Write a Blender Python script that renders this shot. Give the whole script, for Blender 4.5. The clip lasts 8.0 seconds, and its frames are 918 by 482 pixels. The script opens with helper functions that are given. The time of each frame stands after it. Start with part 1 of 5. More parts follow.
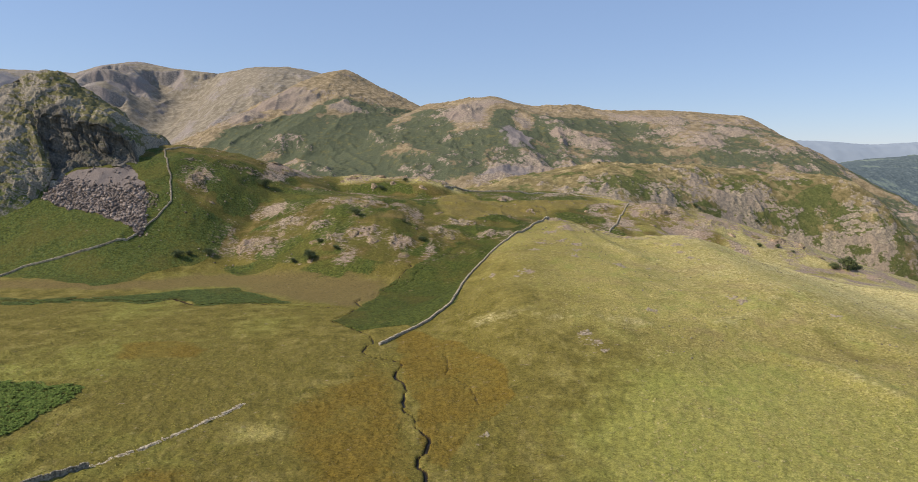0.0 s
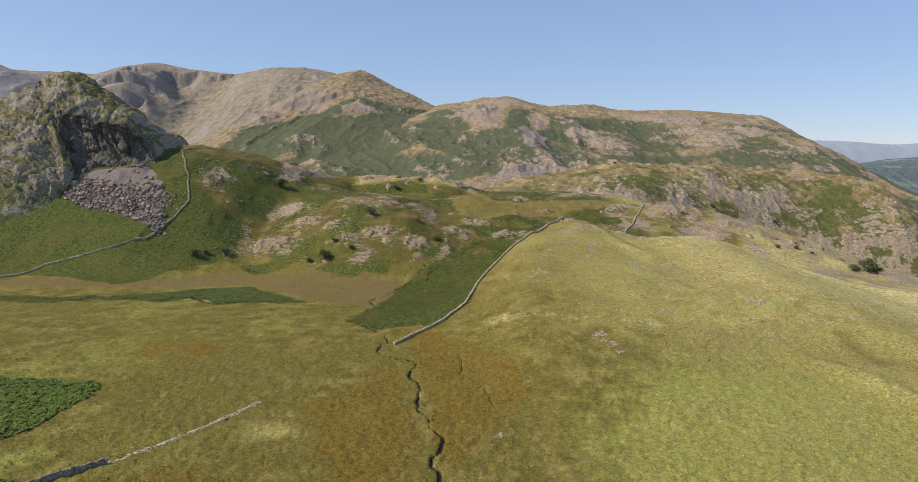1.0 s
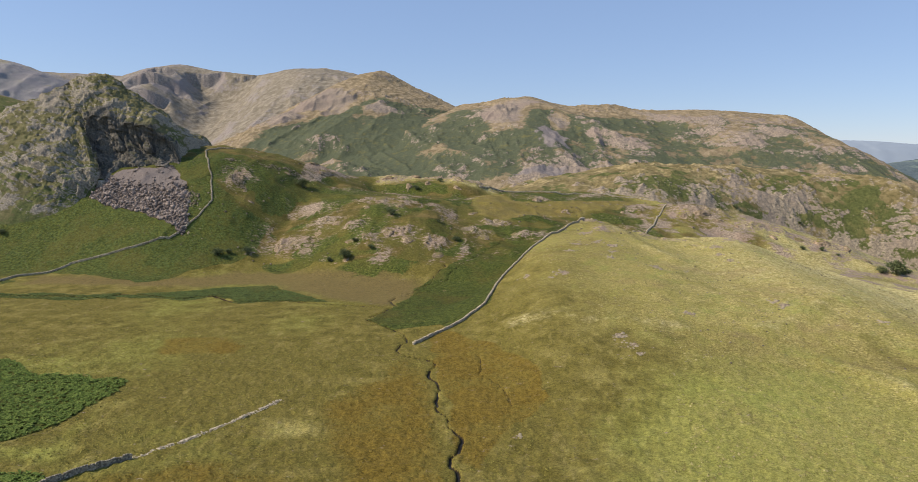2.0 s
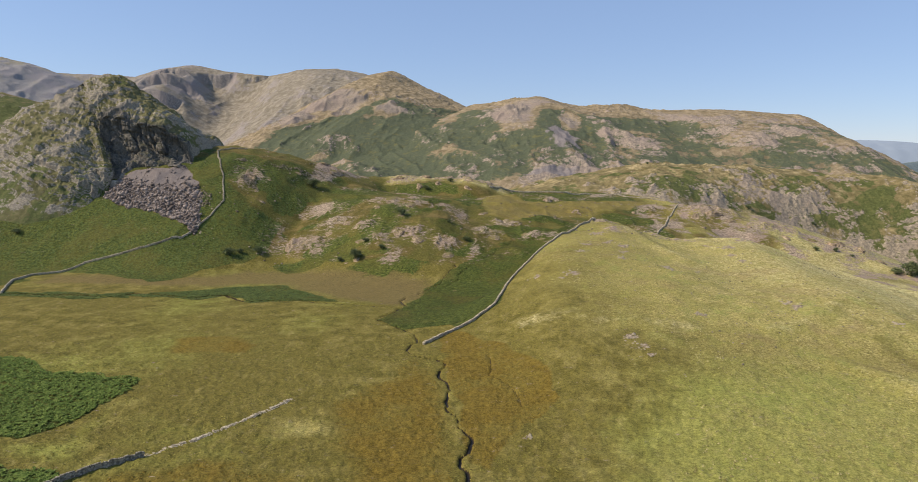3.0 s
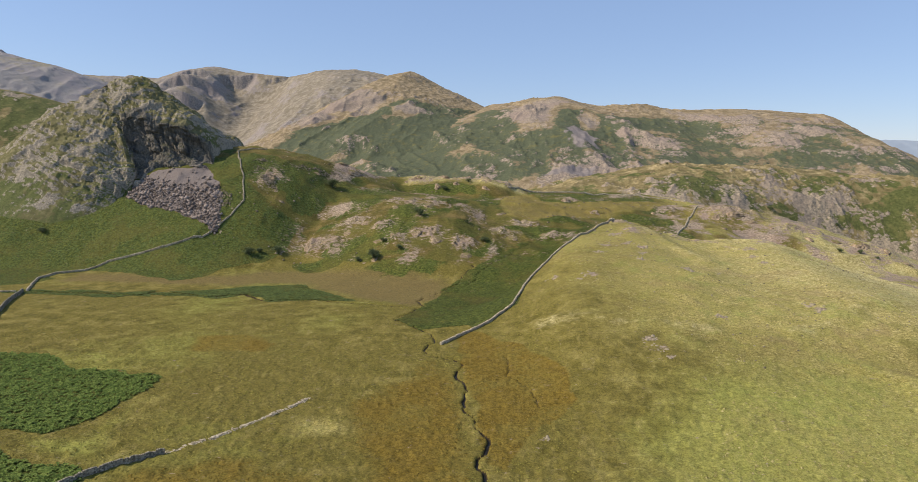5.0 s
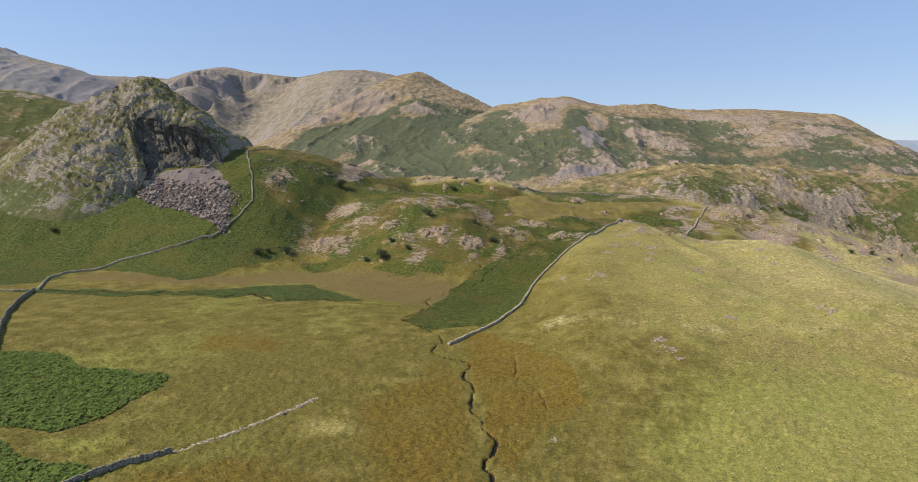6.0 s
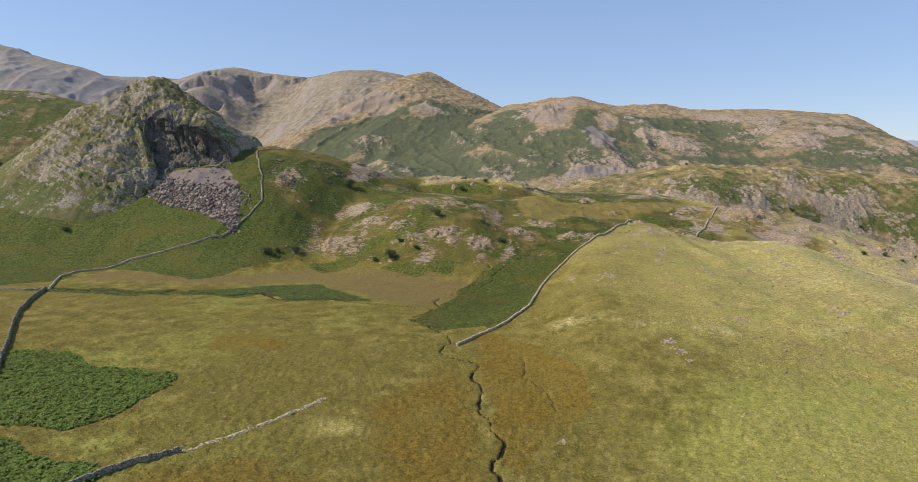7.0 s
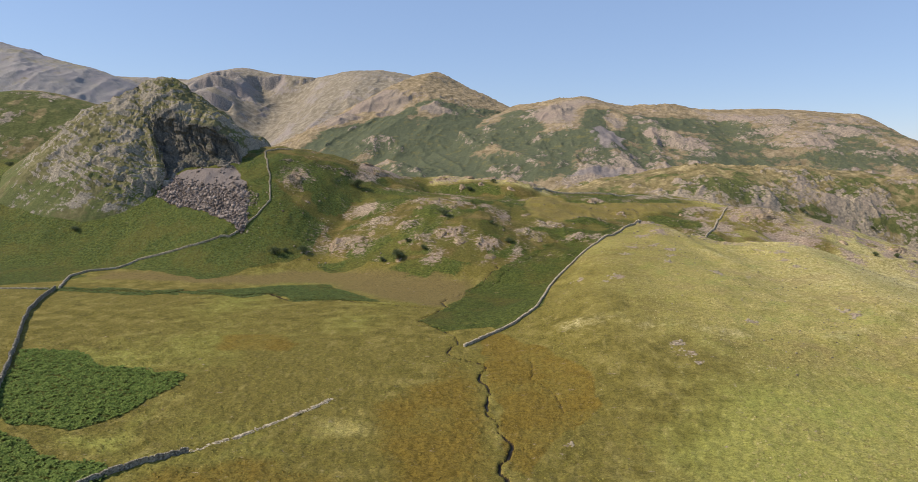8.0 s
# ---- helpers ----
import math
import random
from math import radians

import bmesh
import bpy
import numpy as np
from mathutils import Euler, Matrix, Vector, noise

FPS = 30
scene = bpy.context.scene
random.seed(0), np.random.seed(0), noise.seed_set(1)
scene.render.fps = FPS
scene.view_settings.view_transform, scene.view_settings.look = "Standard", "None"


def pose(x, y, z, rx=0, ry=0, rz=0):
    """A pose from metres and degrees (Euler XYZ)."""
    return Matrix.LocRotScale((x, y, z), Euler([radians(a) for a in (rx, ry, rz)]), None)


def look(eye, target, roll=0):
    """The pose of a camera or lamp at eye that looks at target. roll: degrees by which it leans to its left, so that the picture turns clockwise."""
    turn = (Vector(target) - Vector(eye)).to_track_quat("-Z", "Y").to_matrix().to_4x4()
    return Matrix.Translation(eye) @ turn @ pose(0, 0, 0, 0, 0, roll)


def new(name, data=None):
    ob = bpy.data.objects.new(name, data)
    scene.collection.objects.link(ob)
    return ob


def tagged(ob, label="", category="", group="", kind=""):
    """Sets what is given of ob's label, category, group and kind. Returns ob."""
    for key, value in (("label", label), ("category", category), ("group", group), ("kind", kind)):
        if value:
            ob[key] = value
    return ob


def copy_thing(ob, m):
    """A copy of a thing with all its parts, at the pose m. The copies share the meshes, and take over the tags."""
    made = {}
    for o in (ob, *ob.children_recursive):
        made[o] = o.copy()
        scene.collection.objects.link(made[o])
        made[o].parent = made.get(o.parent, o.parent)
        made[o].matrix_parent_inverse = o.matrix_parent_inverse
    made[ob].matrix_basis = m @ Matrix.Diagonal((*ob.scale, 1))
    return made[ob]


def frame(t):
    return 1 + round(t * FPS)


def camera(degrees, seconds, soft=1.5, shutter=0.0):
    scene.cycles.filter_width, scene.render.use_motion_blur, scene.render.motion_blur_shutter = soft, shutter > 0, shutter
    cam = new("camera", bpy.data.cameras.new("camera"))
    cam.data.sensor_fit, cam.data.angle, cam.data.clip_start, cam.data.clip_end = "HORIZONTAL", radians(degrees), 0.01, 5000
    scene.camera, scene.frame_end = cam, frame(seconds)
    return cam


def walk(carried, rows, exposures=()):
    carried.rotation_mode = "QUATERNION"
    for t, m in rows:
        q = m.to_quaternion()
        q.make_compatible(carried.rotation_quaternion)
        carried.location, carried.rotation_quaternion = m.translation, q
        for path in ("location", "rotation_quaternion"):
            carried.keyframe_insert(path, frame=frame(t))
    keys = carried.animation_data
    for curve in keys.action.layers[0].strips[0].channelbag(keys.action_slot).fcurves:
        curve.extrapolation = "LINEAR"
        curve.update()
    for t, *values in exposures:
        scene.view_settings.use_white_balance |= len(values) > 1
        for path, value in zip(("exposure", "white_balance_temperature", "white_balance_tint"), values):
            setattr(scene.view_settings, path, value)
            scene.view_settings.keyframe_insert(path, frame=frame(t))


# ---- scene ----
cam = camera(71.84, 8.0, soft=0.85)
ROWS = [
    (0, 0, 0, 70, 82.271, -0.602, 0.082),
    (0.5, 0, 0, 70, 82.268, -0.599, 0.694),
    (1, 0, 0.001, 70, 82.266, -0.615, 1.422),
    (1.5, 0, 0.003, 70, 82.266, -0.6, 2.342),
    (2, 0, 0.008, 70.001, 82.267, -0.593, 3.205),
    (3.5, 0, 0.077, 70.005, 82.274, -0.564, 4.501),
    (4, 0, 0.131, 70.008, 82.282, -0.574, 4.96),
    (4.5, 0, 0.21, 70.013, 82.274, -0.559, 5.377),
    (6, 0, 0.664, 70.041, 82.28, -0.569, 6.495),
    (6.5, 0, 0.915, 70.057, 82.281, -0.578, 6.871),
    (7, 0, 1.231, 70.076, 82.276, -0.618, 7.307),
    (7.5, 0, 1.622, 70.1, 82.274, -0.623, 7.69),
    (8, 0, 2.1, 70.13, 82.275, -0.62, 8.021),
]
walk(cam, [(t, pose(x, y, z, rx, ry, rz)) for t, x, y, z, rx, ry, rz in ROWS], exposures=[(0.0, 0.0, 7250, 14), (3.5, 0.05, 7250, 14), (8.0, 0.08, 7250, 14)])

# ---- daylight ----
SUN_TO = Vector((-0.72, -0.15, 0.67)).normalized()      # towards the sun
sun = new("sun", bpy.data.lights.new("sun", "SUN"))
sun.data.energy, sun.data.angle, sun.data.color = 4.6, radians(0.53), (1.0, 0.93, 0.82)
sun.matrix_world = look((0, 0, 400), Vector((0, 0, 400)) - SUN_TO)
world = bpy.data.worlds.new("sky")
scene.world = world
world.use_nodes = True
_sky = world.node_tree.nodes.new("ShaderNodeTexSky")
_sky.sky_type, _sky.sun_disc = "NISHITA", False
_sky.sun_elevation = math.asin(SUN_TO.z)
_sky.sun_rotation = math.atan2(SUN_TO.x, SUN_TO.y)
_sky.altitude, _sky.air_density, _sky.dust_density, _sky.ozone_density = 300, 1.0, 0.1, 3.2
_tone = world.node_tree.nodes.new("ShaderNodeMix")
_tone.data_type, _tone.blend_type = "RGBA", "MULTIPLY"
_tone.inputs[0].default_value, _tone.inputs[7].default_value = 1.0, (0.93, 0.965, 1.09, 1.0)
world.node_tree.links.new(_sky.outputs[0], _tone.inputs[6])
_veil = world.node_tree.nodes.new("ShaderNodeMix")        # thin summer haze evens out the sky
_veil.data_type = "RGBA"
_veil.inputs[0].default_value, _veil.inputs[7].default_value = 0.46, (2.6, 4.3, 7.5, 1.0)
world.node_tree.links.new(_tone.outputs[2], _veil.inputs[6])
world.node_tree.links.new(_veil.outputs[2], world.node_tree.nodes["Background"].inputs[0])
world.node_tree.nodes["Background"].inputs[1].default_value = 0.118

# ---- lie of the land (plain arithmetic, metres) ----
def hash01(i, j, k, seed):
    n = (i * 374761393 + j * 668265263 + k * 1274126177 + seed * 144269504) & 0xFFFFFFFF
    n = ((n ^ (n >> 13)) * 1103515245) & 0xFFFFFFFF
    n = ((n ^ (n >> 16)) * 2246822519) & 0xFFFFFFFF
    return ((n ^ (n >> 15)) & 0xFFFFFF) / 16777215.0


def vnoise(x, y, z=None, seed=0):
    """Smooth value noise between -1 and 1."""
    if z is None:
        z = np.zeros_like(x)
    xi, yi, zi = np.floor(x), np.floor(y), np.floor(z)
    fx, fy, fz = x - xi, y - yi, z - zi
    fx, fy, fz = [f * f * f * (f * (f * 6 - 15) + 10) for f in (fx, fy, fz)]
    xi, yi, zi = xi.astype(np.int64), yi.astype(np.int64), zi.astype(np.int64)
    out = 0
    for a in (0, 1):
        for b in (0, 1):
            for c in (0, 1):
                wgt = (fx if a else 1 - fx) * (fy if b else 1 - fy) * (fz if c else 1 - fz)
                out = out + wgt * hash01(xi + a, yi + b, zi + c, seed)
    return out * 2 - 1


def fbm(x, y, z=None, size=10.0, octaves=4, seed=0, gain=0.5):
    out, amp, total, f = 0, 1.0, 0.0, 1.0 / size
    for o in range(octaves):
        out = out + amp * vnoise(x * f + 17.3 * o, y * f - 9.1 * o, None if z is None else z * f + 3.7 * o, seed + o)
        total += amp
        amp *= gain
        f *= 2.03
    return out / total


def ridged(x, y, z=None, size=10.0, octaves=4, seed=0):
    """Sharp crests: 0 in the hollows, 1 on the crests."""
    out, amp, total, f = 0, 1.0, 0.0, 1.0 / size
    for o in range(octaves):
        n = 1 - np.abs(vnoise(x * f + 5.1 * o, y * f + 11.7 * o, None if z is None else z * f - 2.9 * o, seed + o))
        out = out + amp * n * n
        total += amp
        amp *= 0.5
        f *= 2.07
    return out / total


def smooth(a, b, v):
    t = np.clip((v - a) / (b - a), 0, 1)
    return t * t * (3 - 2 * t)


def curve(x, xs, vs):
    """A soft line through the given heights or distances."""
    d = max(2.0, (xs[-1] - xs[0]) / len(xs) * 0.22)
    return (np.interp(x - d, xs, vs) + np.interp(x, xs, vs) * 2 + np.interp(x + d, xs, vs)) / 4


class Bank:
    """A long rise that runs across the valley: a foot line and a crest line, as functions of x."""

    def __init__(self, rows, power=1.0, back=0.5, even=0.0):
        cols = list(zip(*rows))
        self.x, self.fy, self.fz, self.cy, self.cz = [list(c) for c in cols]
        self.power, self.back, self.even = power, back, even

    def lines(self, x):
        return [curve(x, self.x, v) for v in (self.fy, self.fz, self.cy, self.cz)]

    def height(self, x, y):
        fy, fz, cy, cz = self.lines(x)
        s = (y - fy) / np.maximum(cy - fy, 1.0)
        past = np.maximum(self.x[0] - x, 0) + np.maximum(x - self.x[-1], 0)
        return self.at(s, fz, cz, np.maximum(cy - fy, 1.0)) - 0.5 * past

    def at(self, s, fz, cz, run):
        up = np.clip(s, 0, 1)
        up = (1 - self.even) * np.sin(up * math.pi / 2) ** self.power + self.even * up
        z = fz + (cz - fz) * up
        over = np.maximum(s - 1, 0) * run
        z = z - self.back * over * over / (over + 25)
        under = np.maximum(-s, 0) * run
        return z - 0.25 * under


# x, foot y, foot z, crest y, crest z
SLOPE = Bank([(-760, 330, -6, 520, 40), (-420, 345, -4, 520, 66), (-330, 352, -4, 520, 72), (-263, 357, -4, 525, 75), (-211, 350, -3, 530, 75),
              (-176, 358, -2, 545, 67), (-158, 368, -2, 560, 60), (-140, 385, 0, 575, 53), (-124, 420, 4, 590, 47), (-105, 470, 8, 610, 42), (-60, 560, 5, 640, 10)],
             power=1.2, back=0.35)
BENCH = Bank([(-200, 420, -10, 560, 40), (-150, 388, -3, 540, 44), (-104, 362, -2, 495, 39), (-80, 358, -2, 470, 39), (-45, 352, -2, 475, 36), (-20, 350, -2, 520, 33), (20, 345, -2, 590, 35),
              (80, 365, -2, 620, 34), (150, 420, 5, 620, 28), (200, 480, -10, 600, 18), (270, 500, -25, 600, 0), (330, 500, -50, 640, -40)],
             power=1.0, back=0.06)
BACK = Bank([(-150, 560, 15, 610, 38), (-102, 545, 20, 605, 50), (-25, 540, 22, 605, 49), (0, 560, 22, 610, 40), (25, 580, 20, 620, 28), (60, 600, 10, 640, 15)],
            power=1.0, back=0.5)
KNOLL = Bank([(-34, 244, -4, 262, -2), (-18, 205, -2, 270, 2), (0, 165, -2, 305, 6.8), (10, 145, -2, 328, 12.6), (20, 125, -2, 350, 17.8), (30, 118, -2, 371, 21.8), (40, 112, -2, 392, 23.3), (50, 105, -2, 412, 24.5), (69, 95, -2, 452, 26.4), (94, 88, -2.5, 430, 20.5), (107, 84, -3, 415, 18.5), (120, 80, -3, 408, 19.2), (136, 77, -4, 400, 20.4), (146, 74, -4, 392, 19.4),
              (157, 71, -5, 385, 16.3), (167, 70, -5, 375, 12.8), (174, 70, -5.5, 365, 10.2), (186, 70, -6, 350, 8.2), (195, 70, -6.5, 335, 5.2), (203, 69, -7, 322, 4.2), (222, 65, -8, 300, 5), (260, 60, -9, 275, 3), (420, 40, -14, 230, -4)],
             power=1.25, back=0.45)
KNOLL2 = Bank([(95, 440, -6, 500, 8), (125, 455, -3, 545, 24), (145, 455, -6, 562, 29), (174, 450, -8, 562, 31), (212, 440, -12, 552, 23), (259, 420, -18, 540, 8), (299, 400, -24, 522, -6),
               (350, 390, -30, 490, -22), (480, 380, -50, 470, -54)], power=1.1, back=0.4)
BANKS = [SLOPE, BENCH, BACK, KNOLL, KNOLL2]


def floor_level(x, y):
    """The valley floor: level bog, falling away to the right and far behind the near hills."""
    fall = -70 * smooth(230, 620, x) * smooth(150, 420, y) - 12 * smooth(60, 420, x)
    behind = -40 * smooth(640, 1000, y)
    return fall + behind - 3.0 * smooth(250, 340, y) * smooth(60, -60, x)


def wiggly(pts, step=1.5, amount=0.7, seed=0):
    """A wandering line through the given points."""
    out = []
    for (ax, ay), (bx, by) in zip(pts[:-1], pts[1:]):
        n = max(1, int(math.hypot(bx - ax, by - ay) / step))
        for i in range(n):
            t = i / n
            x, y = ax + (bx - ax) * t, ay + (by - ay) * t
            out.append((x + 0.42 * amount * float(vnoise(np.array(x * 0.5), np.array(y * 0.5), seed=seed + 2)) + amount * float(vnoise(np.array(x * 0.13 + 40), np.array(y * 0.13), seed=seed)), y + 0.5 * amount * float(vnoise(np.array(x * 0.17), np.array(y * 0.17 + 70), seed=seed + 1))))
    return out + [pts[-1]]


BROOK = wiggly([(-6.5, 60), (-7, 123), (-8, 135), (-7.6, 151), (-10, 156), (-14, 166), (-15, 176), (-17, 188), (-20, 196), (-18.5, 204), (-22, 211), (-29, 212), (-34, 217), (-32, 229), (-34, 237), (-43, 250), (-54, 262), (-48, 277),
                (-46, 291), (-52, 306), (-44, 328), (-34, 351), (-29, 371)], step=1.0, amount=1.5, seed=31)
RILL = wiggly([(-5, 212), (-3, 199), (-4, 194), (3, 185), (6, 170)], amount=0.8, seed=33)
RILL_WEST = wiggly([(-75, 233), (-76, 223), (-72, 215), (-64, 216)], amount=0.8, seed=34)
DITCH = wiggly([(-250, 296), (-218, 295), (-192, 294), (-188, 305), (-151, 296), (-142, 308), (-125, 293), (-103, 299), (-78, 292), (-56, 290)], amount=2.0, seed=35)
GULLY = wiggly([(-44, 318), (-30, 341), (-22, 365), (-9, 389), (8, 418)], amount=1.5, seed=36)


def near_line(x, y, pts, reach):
    """Distance to a line, worked out only near it."""
    p = np.array([q[:2] for q in pts])
    d = np.full(x.shape, 99.0)
    box = (x > p[:, 0].min() - reach) & (x < p[:, 0].max() + reach) & (y > p[:, 1].min() - reach) & (y < p[:, 1].max() + reach)
    if box.any():
        bx, by = x[box], y[box]
        best = np.full(bx.shape, 99.0)
        for i in range(len(p) - 1):
            (ax, ay), (ex, ey) = p[i], p[i + 1]
            t = np.clip(((bx - ax) * (ex - ax) + (by - ay) * (ey - ay)) / ((ex - ax) ** 2 + (ey - ay) ** 2 + 1e-9), 0, 1)
            best = np.minimum(best, np.hypot(bx - ax - t * (ex - ax), by - ay - t * (ey - ay)))
        d[box] = best
    return d


def carved(x, y):
    """How deep the running water has cut into the turf."""
    wide = 0.34 + 0.26 * vnoise(x / 6, y / 6, seed=37)
    deep = 1.15 * np.exp(-(near_line(x, y, BROOK, 5) / wide) ** 2)
    for pts, w, h in ((RILL, 0.32, 0.55), (RILL_WEST, 0.3, 0.3), (DITCH, 0.9, 1.0), (GULLY, 0.6, 0.5)):
        deep = np.maximum(deep, h * np.exp(-(near_line(x, y, pts, 5) / w) ** 2))
    return deep


def land(x, y):
    return smooth_land(x, y) - carved(x, y)


# bare rock: x, y, half length, half depth
ROCK_SPOTS = [(-133, 406, 17, 10), (-92, 415, 9, 5), (-60, 402, 10, 6), (-36, 394, 8, 7), (-84, 458, 15, 8), (-62, 452, 9, 6), (-150, 545, 13, 8), (-12, 424, 9, 6), (2, 448, 11, 6), (-50, 598, 24, 10), (-92, 598, 12, 8), (-16, 596, 14, 8),
              (-190, 464, 9, 14), (165, 530, 24, 16), (215, 510, 20, 10), (258, 492, 20, 10), (20, 425, 11, 4), (38, 545, 9, 6), (-118, 428, 12, 5), (118, 545, 12, 10), (66, 432, 12, 7), (-78, 392, 8, 4), (55, 508, 7, 4)]


def rock_spots(x, y):
    """1 in the middle of each bare rock, 0.5 on its edge."""
    out = np.zeros(x.shape)
    wx = x + 4.0 * fbm(x, y, size=13, octaves=3, seed=91)
    wy = y + 4.0 * fbm(x, y, size=13, octaves=3, seed=95)
    for px, py, rx, ry in ROCK_SPOTS:
        near = (np.abs(x - px) < 3 * rx + 8) & (np.abs(y - py) < 3 * ry + 8)
        if near.any():
            out[near] = np.maximum(out[near], np.clip(1 - 0.5 * np.hypot((wx[near] - px) / rx, (wy[near] - py) / ry), 0, 1))
    return out


# low turf banks on the knoll: line, rise, half width
KNOLL_EDGES = [([(10, 237), (28, 233), (57, 224), (67, 221)], 0.5, 6.0), ([(77, 440), (79, 395), (84, 360), (94, 326)], 1.3, 6.0), ([(105, 198), (113, 191), (117, 183), (124, 165)], 1.3, 4.0), ([(96, 224), (106, 229), (118, 243), (134, 255), (150, 262)], 0.9, 4.0), ([(118, 205), (128, 203), (138, 196), (150, 182)], -1.0, 8.0),
               ([(78, 446), (94, 428), (107, 413), (120, 406), (136, 398), (146, 390), (157, 383), (167, 373), (174, 363), (186, 348), (195, 333), (203, 320), (222, 298)], 1.0, 5.0),
               ([(186, 488), (201, 483), (212, 473), (228, 469), (258, 472), (267, 460), (278, 441), (291, 431)], 2.6, 5.5), ([(112, 440), (150, 445), (180, 450), (205, 445), (235, 438), (262, 424)], -1.2, 15.0)]


def knoll_edges(x, y):
    return [(h, np.exp(-(near_line(x, y, pts, 4 * w) / w) ** 2)) for pts, h, w in KNOLL_EDGES]


def smooth_land(x, y):
    k = 2.2
    base = floor_level(x, y)
    parts = [base] + [b.height(x, y) for b in BANKS]
    top = np.maximum.reduce(parts)
    z = top + k * np.log(sum(np.exp(np.clip((p - top) / k, -30, 0)) for p in parts)) * 0.8
    hill = smooth(2, 14, top - base)                       # rough ground on the hills
    rough = smooth(330, 420, y) * hill
    z = z + rough * (3.2 * fbm(x, y, size=38, octaves=3, seed=3) + 1.8 * (ridged(x, y * 0.8, size=22, octaves=3, seed=7) - 0.5))
    z = z + (1 - rough) * hill * (1.6 * fbm(x, y, size=60, octaves=3, seed=11) + 0.9 * fbm(x, y * 0.7, size=17, octaves=3, seed=13) + 0.25 * fbm(x, y, size=7, octaves=2, seed=12))
    for h, near in knoll_edges(x, y):
        z = z + h * near
    bare = smooth(0.38, 0.72, rock_spots(x, y))
    z = z + bare * (1.2 + 3.4 * (ridged(x, y, size=9, octaves=4, seed=15) - 0.4) + 1.3 * (ridged(x, y, size=3.2, octaves=3, seed=17) - 0.4))
    z = z + rough * 1.1 * smooth(0.1, 0.5, fbm(x, y * 0.6, size=17, octaves=4, seed=99)) * ridged(x, y, size=5, octaves=3, seed=16)
    z = z + 0.5 * fbm(x, y, size=45, octaves=2, seed=21) + 0.12 * fbm(x, y, size=4.5, octaves=2, seed=22)
    z = z + 0.24 * fbm(x, y, size=2.0, octaves=2, seed=23) * smooth(320, 200, y)
    z = z + (1 - hill) * smooth(240, 170, y) * 0.20 * fbm(x, y, size=1.4, octaves=1, seed=24)      # tussocks
    return z


# the crag, from its foot round the summit: outer foot, summit rib, ledge above the cliff, foot of the cliff
CRAG_FOOT = [(-283, 423, 29), (-291, 414, 31), (-301, 404, 28), (-318, 394, 19), (-350, 396, 22), (-400, 408, 33), (-440, 460, 50), (-425, 545, 58), (-335, 566, 48), (-285, 566, 44), (-262, 560, 44), (-238, 548, 44)]
CRAG_RIB = [(-281, 427, 42), (-291, 438, 53), (-299, 448, 65), (-313, 462, 85), (-327, 480, 107), (-339, 497, 125), (-323, 500, 130), (-305, 503, 129), (-287, 505, 115), (-267, 508, 101), (-254, 513, 88), (-240, 525, 71)]
CRAG_LEDGE = [(-280, 428, 40), (-283, 438, 49), (-288, 448, 60), (-297, 457, 70), (-306, 464, 80), (-309, 469, 91), (-304, 471, 97), (-289, 470, 94), (-276, 470, 91), (-262, 469, 88), (-251, 472, 84), (-236, 472, 71)]
CRAG_BASE = [(-278, 427, 39), (-280, 436, 45), (-281, 444, 49), (-280, 451, 53), (-279, 457, 57), (-275, 461, 58), (-270, 463, 59), (-261, 462, 59), (-253, 463, 59), (-244, 461, 60), (-238, 466, 60), (-231, 468, 60)]


def along(px, py, pts):
    """Distance to a line, its height there, the side (right of the way is +) and how far along (0 to 1)."""
    best = np.full(px.shape, 1e9)
    hz, side, far = np.zeros(px.shape), np.ones(px.shape), np.zeros(px.shape)
    n = len(pts) - 1
    for i in range(n):
        a, b = pts[i], pts[i + 1]
        dx, dy = b[0] - a[0], b[1] - a[1]
        t = np.clip(((px - a[0]) * dx + (py - a[1]) * dy) / (dx * dx + dy * dy), 0, 1)
        qx, qy = a[0] + t * dx, a[1] + t * dy
        d = np.hypot(px - qx, py - qy)
        near = d < best
        best = np.where(near, d, best)
        if len(a) > 2:
            hz = np.where(near, a[2] + t * (b[2] - a[2]), hz)
        side = np.where(near, np.sign((px - a[0]) * dy - (py - a[1]) * dx), side)
        far = np.where(near, (i + t) / n, far)
    return best, hz, side, far




def inside(x, y, pts):
    out = np.zeros(x.shape, bool)
    for (ax, ay), (bx, by) in zip(pts, pts[1:] + pts[:1]):
        out ^= ((ay > y) != (by > y)) & (x < (bx - ax) * (y - ay) / (by - ay + 1e-9) + ax)
    return out



